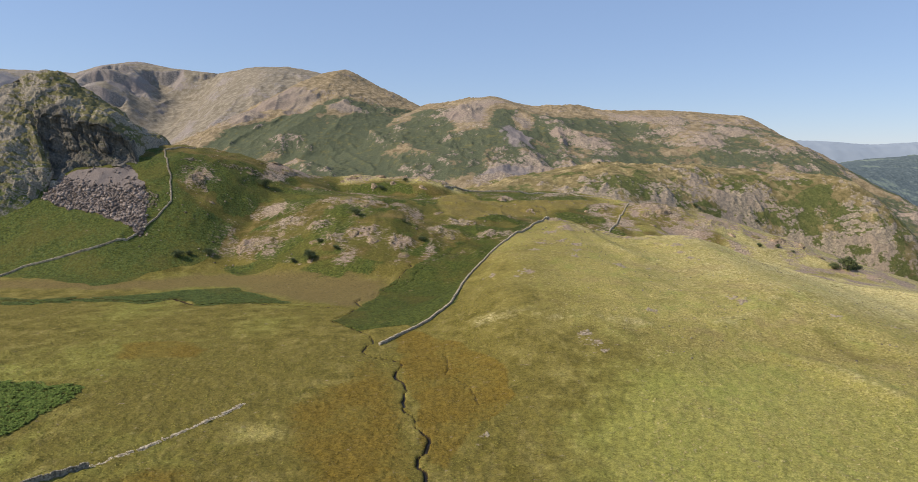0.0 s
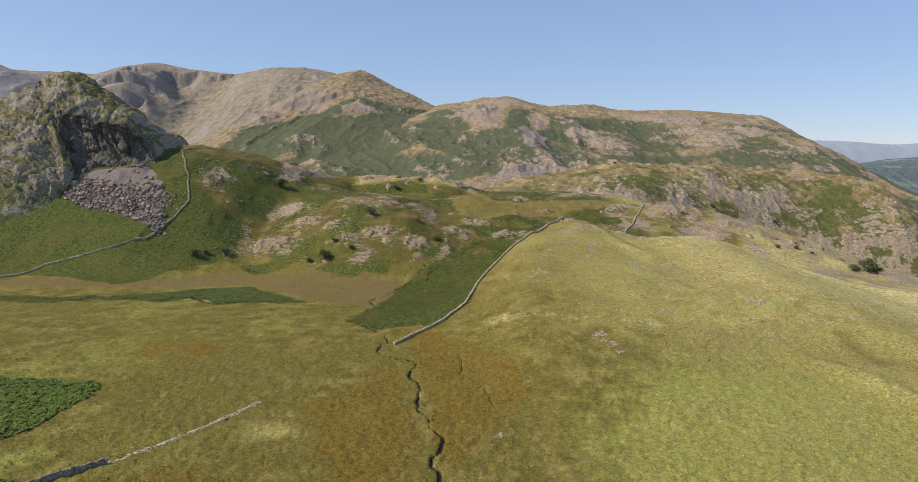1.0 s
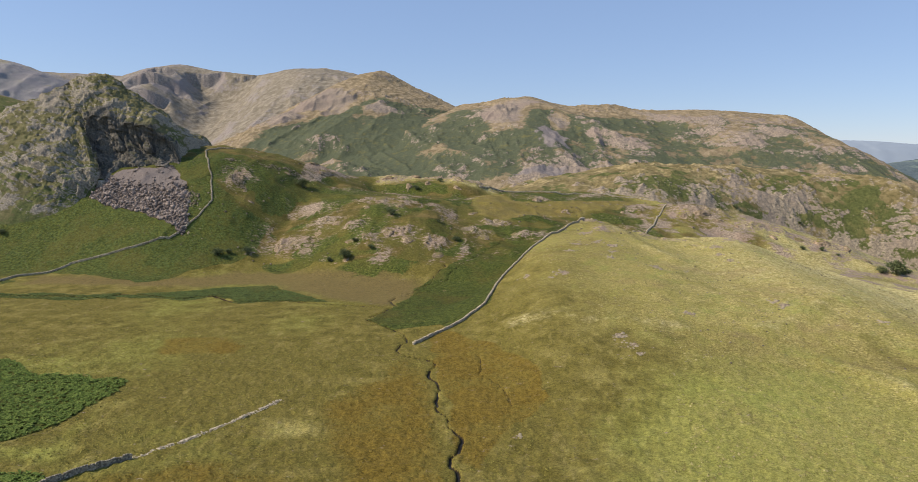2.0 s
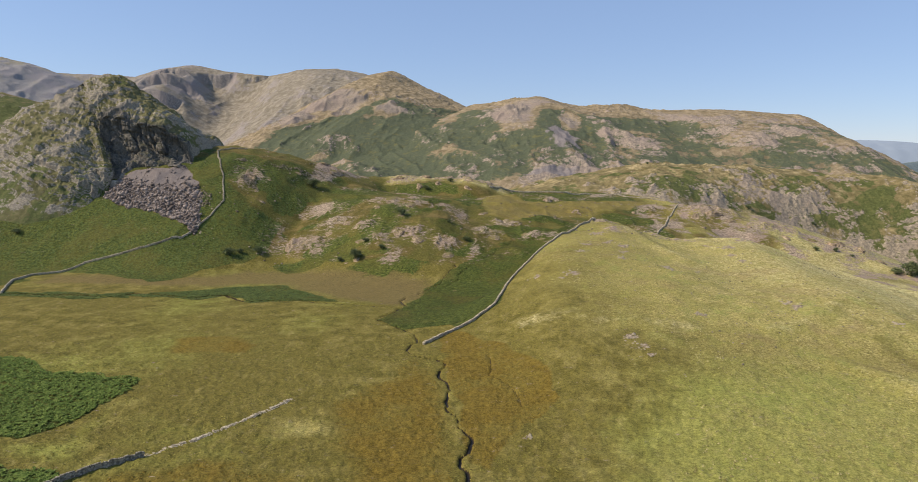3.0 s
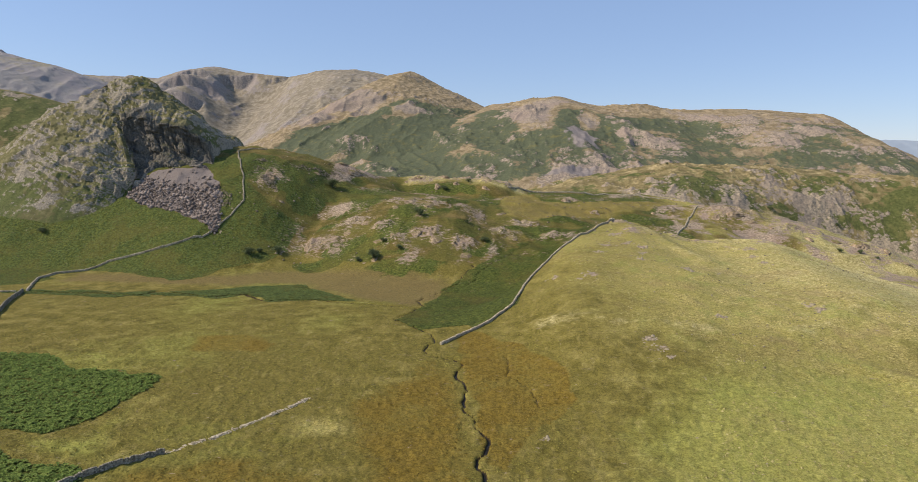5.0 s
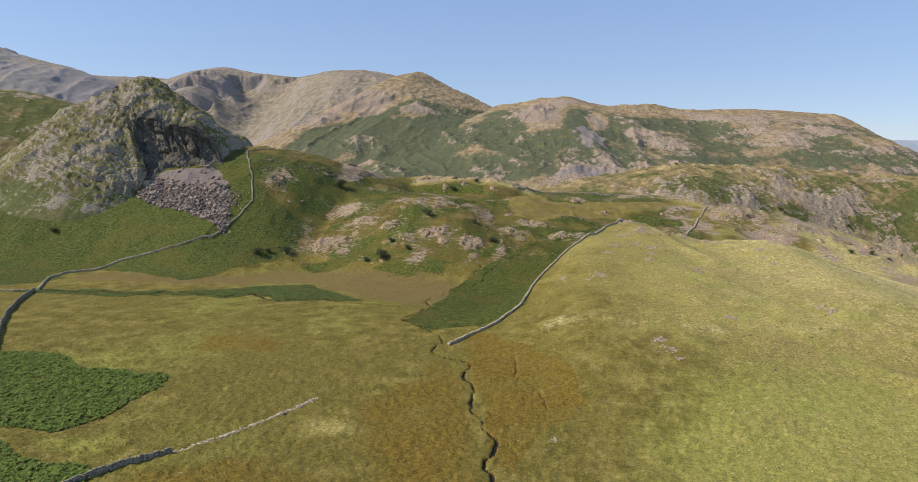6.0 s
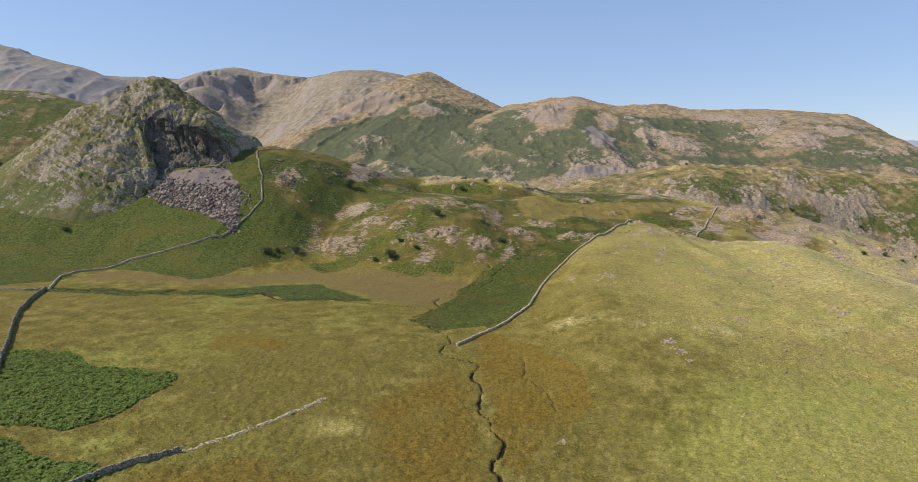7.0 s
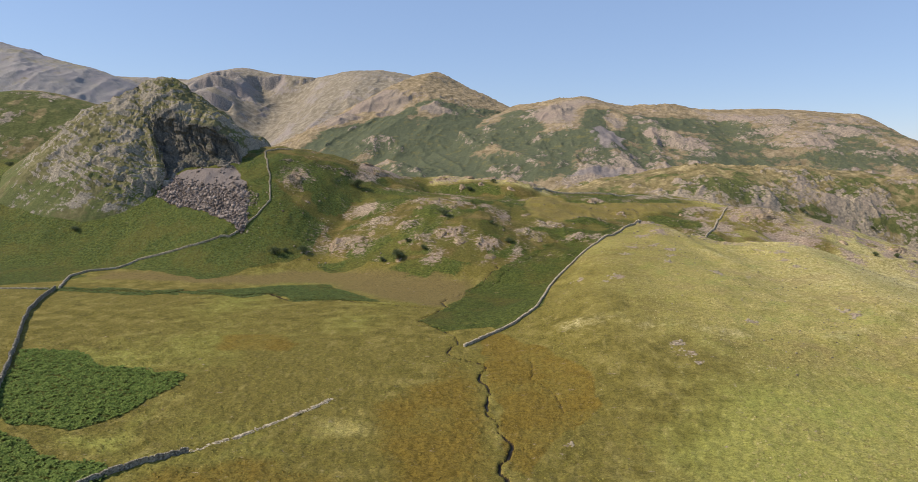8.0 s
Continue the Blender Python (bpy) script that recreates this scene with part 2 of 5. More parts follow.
# ---- materials ----
class Nodes:
    """Shortcuts for building node materials."""

    def __init__(self, name, rough=0.9):
        self.mat = bpy.data.materials.new(name)
        self.mat.use_nodes = True
        self.tree = self.mat.node_tree
        self.out = self.tree.nodes["Principled BSDF"]
        self.out.inputs["Roughness"].default_value = rough
        self.out.inputs["Specular IOR Level"].default_value = 0.13
        self.coord = self.tree.nodes.new("ShaderNodeTexCoord").outputs["Object"]

    def link(self, a, b):
        self.tree.links.new(a, b)

    def put(self, socket, v):
        if hasattr(v, "links") or hasattr(v, "is_output"):
            self.link(v, socket)
        else:
            socket.default_value = v

    def noise(self, scale, detail=4.0, rough=0.55, stretch=None, warp=0.0):
        n = self.tree.nodes.new("ShaderNodeTexNoise")
        n.inputs["Scale"].default_value, n.inputs["Detail"].default_value = scale, detail
        n.inputs["Roughness"].default_value, n.inputs["Distortion"].default_value = rough, warp
        src = self.coord
        if stretch:
            m = self.tree.nodes.new("ShaderNodeMapping")
            m.inputs["Scale"].default_value = stretch
            self.link(src, m.inputs[0])
            src = m.outputs[0]
        self.link(src, n.inputs["Vector"])
        return n.outputs["Fac"]

    def cells(self, scale, feature="F1", out="Distance", stretch=None):
        n = self.tree.nodes.new("ShaderNodeTexVoronoi")
        n.feature = feature
        n.inputs["Scale"].default_value = scale
        src = self.coord
        if stretch:
            m = self.tree.nodes.new("ShaderNodeMapping")
            m.inputs["Scale"].default_value = stretch
            self.link(src, m.inputs[0])
            src = m.outputs[0]
        self.link(src, n.inputs["Vector"])
        return n.outputs[out]

    def attr(self, name):
        n = self.tree.nodes.new("ShaderNodeAttribute")
        n.attribute_name = name
        return n.outputs["Fac"]

    def math(self, op, a, b=0.0, clamp=False):
        n = self.tree.nodes.new("ShaderNodeMath")
        n.operation, n.use_clamp = op, clamp
        self.put(n.inputs[0], a)
        self.put(n.inputs[1], b)
        return n.outputs[0]

    def span(self, v, lo, hi, a=0.0, b=1.0):
        n = self.tree.nodes.new("ShaderNodeMapRange")
        n.interpolation_type = "SMOOTHSTEP"
        for k, val in enumerate((v, lo, hi, a, b)):
            self.put(n.inputs[k], val)
        return n.outputs[0]

    def mix(self, fac, a, b, mode="MIX"):
        n = self.tree.nodes.new("ShaderNodeMix")
        n.data_type, n.blend_type = "RGBA", mode
        self.put(n.inputs[0], fac)
        for sock, v in ((n.inputs[6], a), (n.inputs[7], b)):
            self.put(sock, v if not isinstance(v, tuple) else (*v, 1.0))
        return n.outputs[2]

    def ramp(self, fac, *stops):
        n = self.tree.nodes.new("ShaderNodeValToRGB")
        while len(n.color_ramp.elements) < len(stops):
            n.color_ramp.elements.new(0.5)
        for e, (p, c) in zip(n.color_ramp.elements, stops):
            e.position, e.color = p, (*c, 1.0)
        self.link(fac, n.inputs[0])
        return n.outputs[0]

    def finish(self, colour, height=None, strength=0.5, distance=0.2, rough=None):
        self.put(self.out.inputs["Base Color"], colour if not isinstance(colour, tuple) else (*colour, 1.0))
        if rough is not None:
            self.put(self.out.inputs["Roughness"], rough)
        if height is not None:
            b = self.tree.nodes.new("ShaderNodeBump")
            b.inputs["Distance"].default_value = distance
            self.put(b.inputs["Strength"], strength)
            self.link(height, b.inputs["Height"])
            self.link(b.outputs[0], self.out.inputs["Normal"])
        return self.mat

    def up(self):
        """How far the surface faces the sky."""
        s = self.tree.nodes.new("ShaderNodeSeparateXYZ")
        self.link(self.tree.nodes.new("ShaderNodeNewGeometry").outputs["Normal"], s.inputs[0])
        return s.outputs[2]

    def edge(self, name, noise, amount=0.35, soft=0.06):
        """A ragged-edged patch from a soft field whose border is at 0.5."""
        v = self.math("ADD", self.attr(name), self.math("MULTIPLY", self.math("SUBTRACT", noise, 0.5), amount))
        return self.span(v, 0.5 - soft, 0.5 + soft)


def rock_colour(n, scale=1.0):
    big, fine = n.noise(0.06 * scale, 5, 0.6), n.noise(0.8 * scale, 8, 0.72)
    c = n.ramp(fine, (0.36, (0.070, 0.062, 0.052)), (0.46, (0.180, 0.155, 0.122)), (0.55, (0.300, 0.258, 0.205)), (0.66, (0.46, 0.405, 0.33)))
    c = n.mix(n.span(big, 0.40, 0.62, 0, 0.6), c, n.mix(fine, (0.16, 0.125, 0.105), (0.36, 0.285, 0.24)))
    c = n.mix(n.span(n.cells(0.55 * scale, stretch=(1, 1, 0.45)), 0.10, 0.0), c, (0.06, 0.055, 0.05))
    return n.mix(1.0, c, (1.16, 1.07, 0.96), "MULTIPLY"), fine


def moor_material():
    n = Nodes("moor_grass", 0.95)
    n0, n1, n2, n3 = n.noise(0.018, 4), n.noise(0.12, 6, 0.62), n.noise(0.7, 6, 0.7), n.noise(2.0, 6, 0.82)
    streak = n.noise(0.30, 5, 0.65, stretch=(1.0, 0.35, 1.0), warp=0.6)
    grass = n.ramp(n1, (0.36, (0.108, 0.094, 0.020)), (0.5, (0.156, 0.131, 0.030)), (0.62, (0.220, 0.182, 0.052)))
    grass = n.mix(n.span(n0, 0.44, 0.60), grass, n.mix(n2, (0.112, 0.096, 0.020), (0.185, 0.154, 0.038)))
    # sweeter turf, and bleached turf on the dry rises
    grass = n.mix(n.math("MULTIPLY", n.edge("lush", n1, 0.5, 0.25), 0.65), grass, n.mix(n2, (0.218, 0.258, 0.046), (0.345, 0.378, 0.090)))
    sward = n.noise(0.05, 6, 0.65, warp=0.4)
    bleached = n.ramp(n.noise(1.3, 6, 0.75), (0.38, (0.215, 0.178, 0.056)), (0.5, (0.355, 0.300, 0.100)), (0.60, (0.55, 0.468, 0.186)))
    bleached = n.mix(n.span(n1, 0.41, 0.58, 0, 0.85), bleached, n.mix(n2, (0.205, 0.186, 0.046), (0.355, 0.320, 0.098)))
    bleached = n.mix(n.span(sward, 0.54, 0.66, 0, 0.75), bleached, n.mix(n2, (0.235, 0.180, 0.068), (0.36, 0.285, 0.122)))
    bleached = n.mix(n.span(sward, 0.46, 0.36, 0, 0.75), bleached, n.mix(n2, (0.24, 0.252, 0.062), (0.345, 0.345, 0.105)))
    grass = n.mix(n.math("MULTIPLY", n.edge("dry", n1, 0.7, 0.4), 0.95), grass, bleached)
    grass = n.mix(n.span(streak, 0.54, 0.70, 0, 0.3), grass, (0.38, 0.31, 0.115))
    grass = n.mix(n.math("MULTIPLY", n.edge("pale", n.noise(0.35, 6, 0.7), 1.5, 0.45), 0.6), grass, n.ramp(n2, (0.36, (0.38, 0.325, 0.145)), (0.5, (0.52, 0.45, 0.225)), (0.64, (0.66, 0.58, 0.32))))
    # rushes and bog moss
    rush = n.ramp(n2, (0.34, (0.144, 0.098, 0.015)), (0.5, (0.170, 0.115, 0.019)), (0.64, (0.196, 0.136, 0.026)))
    rush = n.mix(n.span(n.noise(0.05, 5, 0.6), 0.46, 0.60, 0, 0.6), rush, n.mix(n2, (0.125, 0.102, 0.020), (0.225, 0.180, 0.042)))
    rush = n.mix(n.span(n.noise(1.6, 2, 0.5), 0.47, 0.37, 0, 0.3), rush, (0.085, 0.064, 0.012))
    grass = n.mix(n.math("MULTIPLY", n.edge("rush", n1, 0.45, 0.22), 0.84), grass, rush)
    grass = n.mix(n.math("MULTIPLY", n.edge("tan", n.noise(0.09, 6, 0.7), 0.9, 0.3), 0.75), grass, n.mix(n.noise(0.4, 7, 0.78, stretch=(0.5, 1.2, 1)), (0.085, 0.062, 0.022), (0.240, 0.186, 0.082)))
    # heath between the rocks
    heath = n.ramp(n1, (0.36, (0.078, 0.072, 0.018)), (0.50, (0.120, 0.096, 0.026)), (0.62, (0.175, 0.132, 0.046)))
    heath = n.mix(n.span(n.noise(0.045, 5, 0.65), 0.44, 0.58, 0, 0.7), heath, n.mix(n2, (0.080, 0.088, 0.017), (0.142, 0.132, 0.032)))
    heath = n.mix(n.span(n2, 0.5, 0.7, 0, 0.4), heath, (0.170, 0.132, 0.046))
    grass = n.mix(n.edge("heath", n1, 0.6, 0.2), grass, heath)
    # bracken
    fern = n.ramp(n2, (0.36, (0.038, 0.050, 0.010)), (0.5, (0.078, 0.096, 0.020)), (0.62, (0.125, 0.140, 0.032)))
    fern = n.mix(n.span(n.noise(0.03, 5, 0.65), 0.46, 0.60, 0, 0.55), fern, n.mix(n2, (0.090, 0.086, 0.018), (0.160, 0.140, 0.036)))
    grass = n.mix(n.edge("fern", n1, 0.55, 0.05), grass, fern)
    # tufts and gaps in the turf
    tuft = n.math("ADD", n.math("MULTIPLY", n3, 0.75), n.math("MULTIPLY", n2, 0.25))
    grass = n.mix(1.0, grass, n.ramp(tuft, (0.39, (0.50, 0.48, 0.44)), (0.5, (1.0, 1.0, 1.0)), (0.60, (1.42, 1.40, 1.32))), "MULTIPLY")
    # bare rock
    rock, fine = rock_colour(n, 1.0)
    grass = n.mix(n.edge("rock", n.noise(0.42, 9, 0.80, stretch=(0.62, 1.25, 1.0)), 2.3, 0.07), grass, rock)
    grass = n.mix(n.edge("scree", n2, 0.3, 0.06), grass, n.ramp(n3, (0.38, (0.12, 0.100, 0.088)), (0.5, (0.205, 0.172, 0.152)), (0.62, (0.29, 0.248, 0.220))))
    # trodden peat along the brook
    grass = n.mix(n.edge("peat", n2, 0.5, 0.12), grass, n.mix(n2, (0.022, 0.016, 0.010), (0.085, 0.062, 0.030)))
    h = n.math("ADD", n.math("MULTIPLY", n2, 0.6), n.math("MULTIPLY", n3, 0.4))
    return n.finish(grass, h, 0.85, 0.8)


def fell_material(name, scale, tint=(1.0, 1.0, 1.0), turf=((0.160, 0.132, 0.076), (0.255, 0.210, 0.130), (0.370, 0.308, 0.200)), grey=0.0, shaded=False, leaf=((0.045, 0.072, 0.026), (0.078, 0.112, 0.040), (0.135, 0.160, 0.064))):
    """Rock, thin dry grass, bracken and scree on the high ground."""
    n = Nodes(name, 0.95)
    n0, n1, n2 = n.noise(0.010 * scale, 4), n.noise(0.05 * scale, 8, 0.68), n.noise(0.26 * scale, 6, 0.75)
    grass = n.ramp(n1, (0.36, turf[0]), (0.5, turf[1]), (0.62, turf[2]))
    grass = n.mix(n.span(n2, 0.48, 0.64, 0, 0.6), grass, n.mix(n1, (0.10, 0.088, 0.040), (0.18, 0.15, 0.08)))
    fern = n.ramp(n2, (0.34, leaf[0]), (0.5, leaf[1]), (0.66, leaf[2]))
    fern = n.mix(n.span(n1, 0.52, 0.66, 0, 0.7), fern, (0.15, 0.145, 0.060))
    c = n.mix(n.edge("fern", n1, 1.3, 0.08), grass, fern)
    rk = n.ramp(n2, (0.32, (0.105, 0.098, 0.094)), (0.46, (0.225, 0.195, 0.155)), (0.56, (0.325, 0.280, 0.222)), (0.68, (0.46, 0.400, 0.320)))
    rk = n.mix(n.span(n0, 0.45, 0.60, 0, 0.6), rk, n.mix(n2, (0.15, 0.125, 0.11), (0.38, 0.315, 0.265)))
    if grey:
        rk = n.mix(grey, rk, n.ramp(n2, (0.34, (0.075, 0.073, 0.064)), (0.5, (0.225, 0.215, 0.182)), (0.66, (0.42, 0.40, 0.335))))
    bare = n.math("ADD", n.attr("rock"), n.math("MULTIPLY", n.math("SUBTRACT", n.noise(0.085 * scale, 9, 0.78), 0.5), 1.9))
    bare = n.math("ADD", bare, n.math("MULTIPLY", n.math("SUBTRACT", 0.82, n.up()), 1.0))
    c = n.mix(n.span(bare, 0.42, 0.58), c, rk)
    c = n.mix(n.edge("scree", n1, 0.3, 0.06), c, n.ramp(n2, (0.38, (0.165, 0.152, 0.144)), (0.62, (0.27, 0.250, 0.237))))
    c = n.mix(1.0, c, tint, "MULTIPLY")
    if shaded:                                                 # cliff shade painted in as near-black streaks
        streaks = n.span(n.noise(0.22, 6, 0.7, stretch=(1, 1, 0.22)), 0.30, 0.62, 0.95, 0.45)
        c = n.mix(n.math("MULTIPLY", n.edge("cliff_shade", n1, 0.6, 0.2), streaks), c, n.mix(n2, (0.014, 0.017, 0.019), (0.064, 0.070, 0.072)))
    h = n.math("ADD", n.math("MULTIPLY", n1, 0.5), n.math("MULTIPLY", n2, 0.5))
    return n.finish(c, h, 1.0, 4.0 / scale)


def woods_material():
    n = Nodes("far_woods", 0.95)
    crowns, big = n.cells(0.07), n.noise(0.004, 5, 0.65)
    # tree and field colours paled towards blue, with haze painted in
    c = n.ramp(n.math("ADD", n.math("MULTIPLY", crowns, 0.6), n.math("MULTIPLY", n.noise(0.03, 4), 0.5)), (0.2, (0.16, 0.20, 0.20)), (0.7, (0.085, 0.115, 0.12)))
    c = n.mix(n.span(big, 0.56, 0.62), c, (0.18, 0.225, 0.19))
    return n.finish(c, crowns, 0.6, 6.0)


MOOR = moor_material()
# bracken greens dulled, the haze of distance mixed into them
FELL = fell_material("fell", 1.2, (1.06, 1.0, 0.97), leaf=((0.060, 0.078, 0.048), (0.084, 0.104, 0.062), (0.122, 0.138, 0.084)))
# blue tint puts distance haze into the rock colour
HAZE_FELL = fell_material("haze_fell", 1.0, (0.98, 1.08, 1.28))
# greyed turf and bluish tint: aerial haze is part of these colours
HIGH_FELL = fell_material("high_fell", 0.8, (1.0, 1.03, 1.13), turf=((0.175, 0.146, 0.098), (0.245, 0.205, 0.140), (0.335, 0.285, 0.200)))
CRAG_ROCK = fell_material("crag_rock", 3.5, (1.10, 1.07, 1.0), turf=((0.085, 0.085, 0.038), (0.132, 0.128, 0.060), (0.200, 0.188, 0.100)), grey=0.55, shaded=True, leaf=((0.058, 0.075, 0.028), (0.090, 0.108, 0.040), (0.140, 0.152, 0.064)))
RIDGE_ROCK = fell_material("near_fell", 1.5, (1.14, 1.09, 0.99), turf=((0.110, 0.096, 0.044), (0.205, 0.170, 0.088), (0.37, 0.308, 0.178)), leaf=((0.052, 0.066, 0.024), (0.080, 0.096, 0.034), (0.122, 0.134, 0.055)))

# ---- the large structure ----
def grid_mesh(name, X, Y, Z, mat, fields=None, keep=None, flip=False):
    """A sheet of quads over a grid of points, with soft fields for the material."""
    r, c = X.shape
    idx = np.arange(r * c).reshape(r, c)
    a, b, d, e = idx[:-1, :-1], idx[:-1, 1:], idx[1:, 1:], idx[1:, :-1]
    faces = np.stack([a, b, d, e] if not flip else [a, e, d, b], -1).reshape(-1, 4)
    if keep is not None:
        k = keep.ravel()
        faces = faces[k[faces].any(1)]
    used = np.unique(faces)
    back = np.full(r * c, -1)
    back[used] = np.arange(len(used))
    faces = back[faces]
    co = np.stack([X, Y, Z], -1).reshape(-1, 3)[used]
    me = bpy.data.meshes.new(name)
    me.vertices.add(len(co))
    me.vertices.foreach_set("co", co.astype(np.float32).ravel())
    me.loops.add(faces.size)
    me.loops.foreach_set("vertex_index", faces.astype(np.int32).ravel())
    me.polygons.add(len(faces))
    me.polygons.foreach_set("loop_start", np.arange(0, faces.size, 4, dtype=np.int32))
    me.polygons.foreach_set("use_smooth", np.ones(len(faces), dtype=bool))
    me.update(calc_edges=True)
    for key, v in (fields or {}).items():
        at = me.attributes.new(key, "FLOAT", "POINT")
        at.data.foreach_set("value", np.broadcast_to(v, X.shape).ravel()[used].astype(np.float32))
    me.materials.append(mat)
    return me


def patch_field(x, y, pts, soft=4.0):
    """0.5 on the border of a patch, towards 1 inside and 0 outside, over a few metres."""
    inside = np.zeros(x.shape, bool)
    n = len(pts)
    for i in range(n):
        (ax, ay), (bx, by) = pts[i], pts[(i + 1) % n]
        cross = ((ay > y) != (by > y)) & (x < (bx - ax) * (y - ay) / (by - ay + 1e-9) + ax)
        inside ^= cross
    d = along(x, y, [*pts, pts[0]])[0]
    return np.clip(0.5 + np.where(inside, d, -d) / (2 * soft), 0, 1)


# patches of growth on the ground
FERN_PATCHES = [
    [(-700, 290), (-300, 292), (-272, 316), (-268, 338), (-286, 345), (-262, 356), (-238, 350), (-199, 339), (-184, 350), (-179, 365), (-162, 381), (-151, 396), (-155, 411), (-151, 434), (-147, 460), (-139, 494), (-130, 530), (-150, 535),
     (-190, 500), (-240, 520), (-420, 560), (-700, 560)],
    [(-184, 197), (-161, 196), (-142, 187), (-114, 182), (-111, 173), (-111, 162), (-110, 150), (-117, 140), (-137, 142), (-150, 150), (-168, 172)],
    [(-140, 136), (-133, 134), (-120, 130), (-107, 123), (-95, 121), (-88, 112), (-95, 95), (-150, 95)],
]
# bracken round the middle knolls
FERN_PATCHES += [
    [(-30, 250), (-41, 244), (-52, 262), (-48, 280), (-44, 298), (-42, 335), (-31, 358), (-19, 381), (2, 412), (30, 436), (71, 478), (68, 457), (46, 418), (24, 397), (4, 318), (-3, 268), (-10, 254), (-17, 244), (-22, 252)],
    [(-191, 302), (-177, 310), (-163, 319), (-149, 328), (-120, 338), (-109, 327), (-80, 300), (-101, 297), (-120, 290), (-142, 308), (-149, 293), (-175, 297)],
    [(-260, 301), (-223, 303), (-204, 301), (-191, 310), (-183, 294), (-198, 289), (-260, 287)],
]
FERN_KNOLLS = [(-125, 379, 16, 9), (-70, 366, 22, 8), (-125, 465, 22, 28), (-35, 415, 9, 11), (-30, 520, 16, 40), (60, 560, 60, 45), (20, 530, 30, 30), (98, 500, 22, 14), (30, 560, 24, 40), (25, 432, 26, 14), (-75, 430, 20, 14)]
RUSH_PATCHES = [
    [(-25, 236), (-16, 238), (1, 222), (12, 199), (16, 176), (10, 161), (3, 149), (-2, 136), (-7, 138), (-11, 168), (-19, 208)],
    [(-47, 168), (-37, 188), (-29, 212), (-21, 196), (-14, 163), (-10, 128), (-7, 100), (-26, 100), (-34, 128), (-39, 147)],
    [(-92, 100), (-84, 126), (-66, 132), (-44, 130), (-26, 118), (-20, 100)],
    [(-124, 224), (-100, 231), (-91, 221), (-91, 212), (-115, 210)],
    [(-133, 372), (-75, 362), (-41, 356), (-42, 314), (-49, 290), (-90, 315), (-120, 341), (-165, 330), (-262, 326), (-262, 350), (-205, 345), (-175, 350), (-152, 372)],
]
LUSH_PATCHES = [
    [(-190, 205), (-150, 206), (-128, 198), (-114, 188), (-140, 192), (-165, 200)],
    [(-137, 139), (-117, 139), (-106, 141), (-108, 165), (-100, 150), (-93, 124), (-100, 123), (-113, 129), (-126, 137)],
    [(28, 148), (45, 188), (75, 203), (102, 203), (125, 185), (150, 165), (150, 100), (22, 100)],
]
DRY_PATCHES = [
    [(-19, 533), (-12, 460), (5, 452), (23, 472), (60, 496), (103, 536), (132, 583), (82, 561), (39, 526), (16, 535), (1, 580)],
]
HEAD_PATCH = [(-112, 580), (-60, 582), (-20, 572), (4, 584), (6, 612), (-50, 632), (-115, 618)]
HEATH_PATCHES = [
    [(131, 248), (141, 232), (139, 205), (155, 195), (150, 182), (122, 189), (116, 210)],
    [(88, 280), (103, 286), (91, 249), (71, 237)],
]


KNOLL_ROCKS = [(44, 212, 1.9), (46, 205, 1.2), (47, 198, 1.0), (113, 251, 2.6), (111, 255, 1.5), (143, 233, 1.7), (162, 228, 1.2), (15, 295, 1.3), (31, 287, 2.2), (59, 315, 1.8), (78, 302, 2.2), (8, 151, 0.9), (56, 383, 3), (58, 355, 2.2), (65, 345, 2.6),
               (142, 385, 3.5), (121, 344, 1.7), (92, 305, 1.1), (74, 237, 1.5), (26, 281, 1.0), (78, 305, 2.4), (122, 330, 2.2), (125, 361, 3.0), (40, 330, 2.0), (46, 350, 2.4), (62, 330, 1.6)]
# the fan of broken stone under the cliff
SCREE = [(-278, 426), (-280, 446), (-272, 456), (-256, 460), (-240, 462), (-228, 452), (-210, 424), (-198, 404), (-198, 395), (-205, 396), (-217, 404), (-238, 413), (-261, 419)]


def in_scree(x, y):
    sx, sy = x + 4 * fbm(x, y, size=10, octaves=3, seed=72), y + 4 * fbm(x, y, size=10, octaves=3, seed=73)
    return patch_field(sx, sy, SCREE, 3.0)


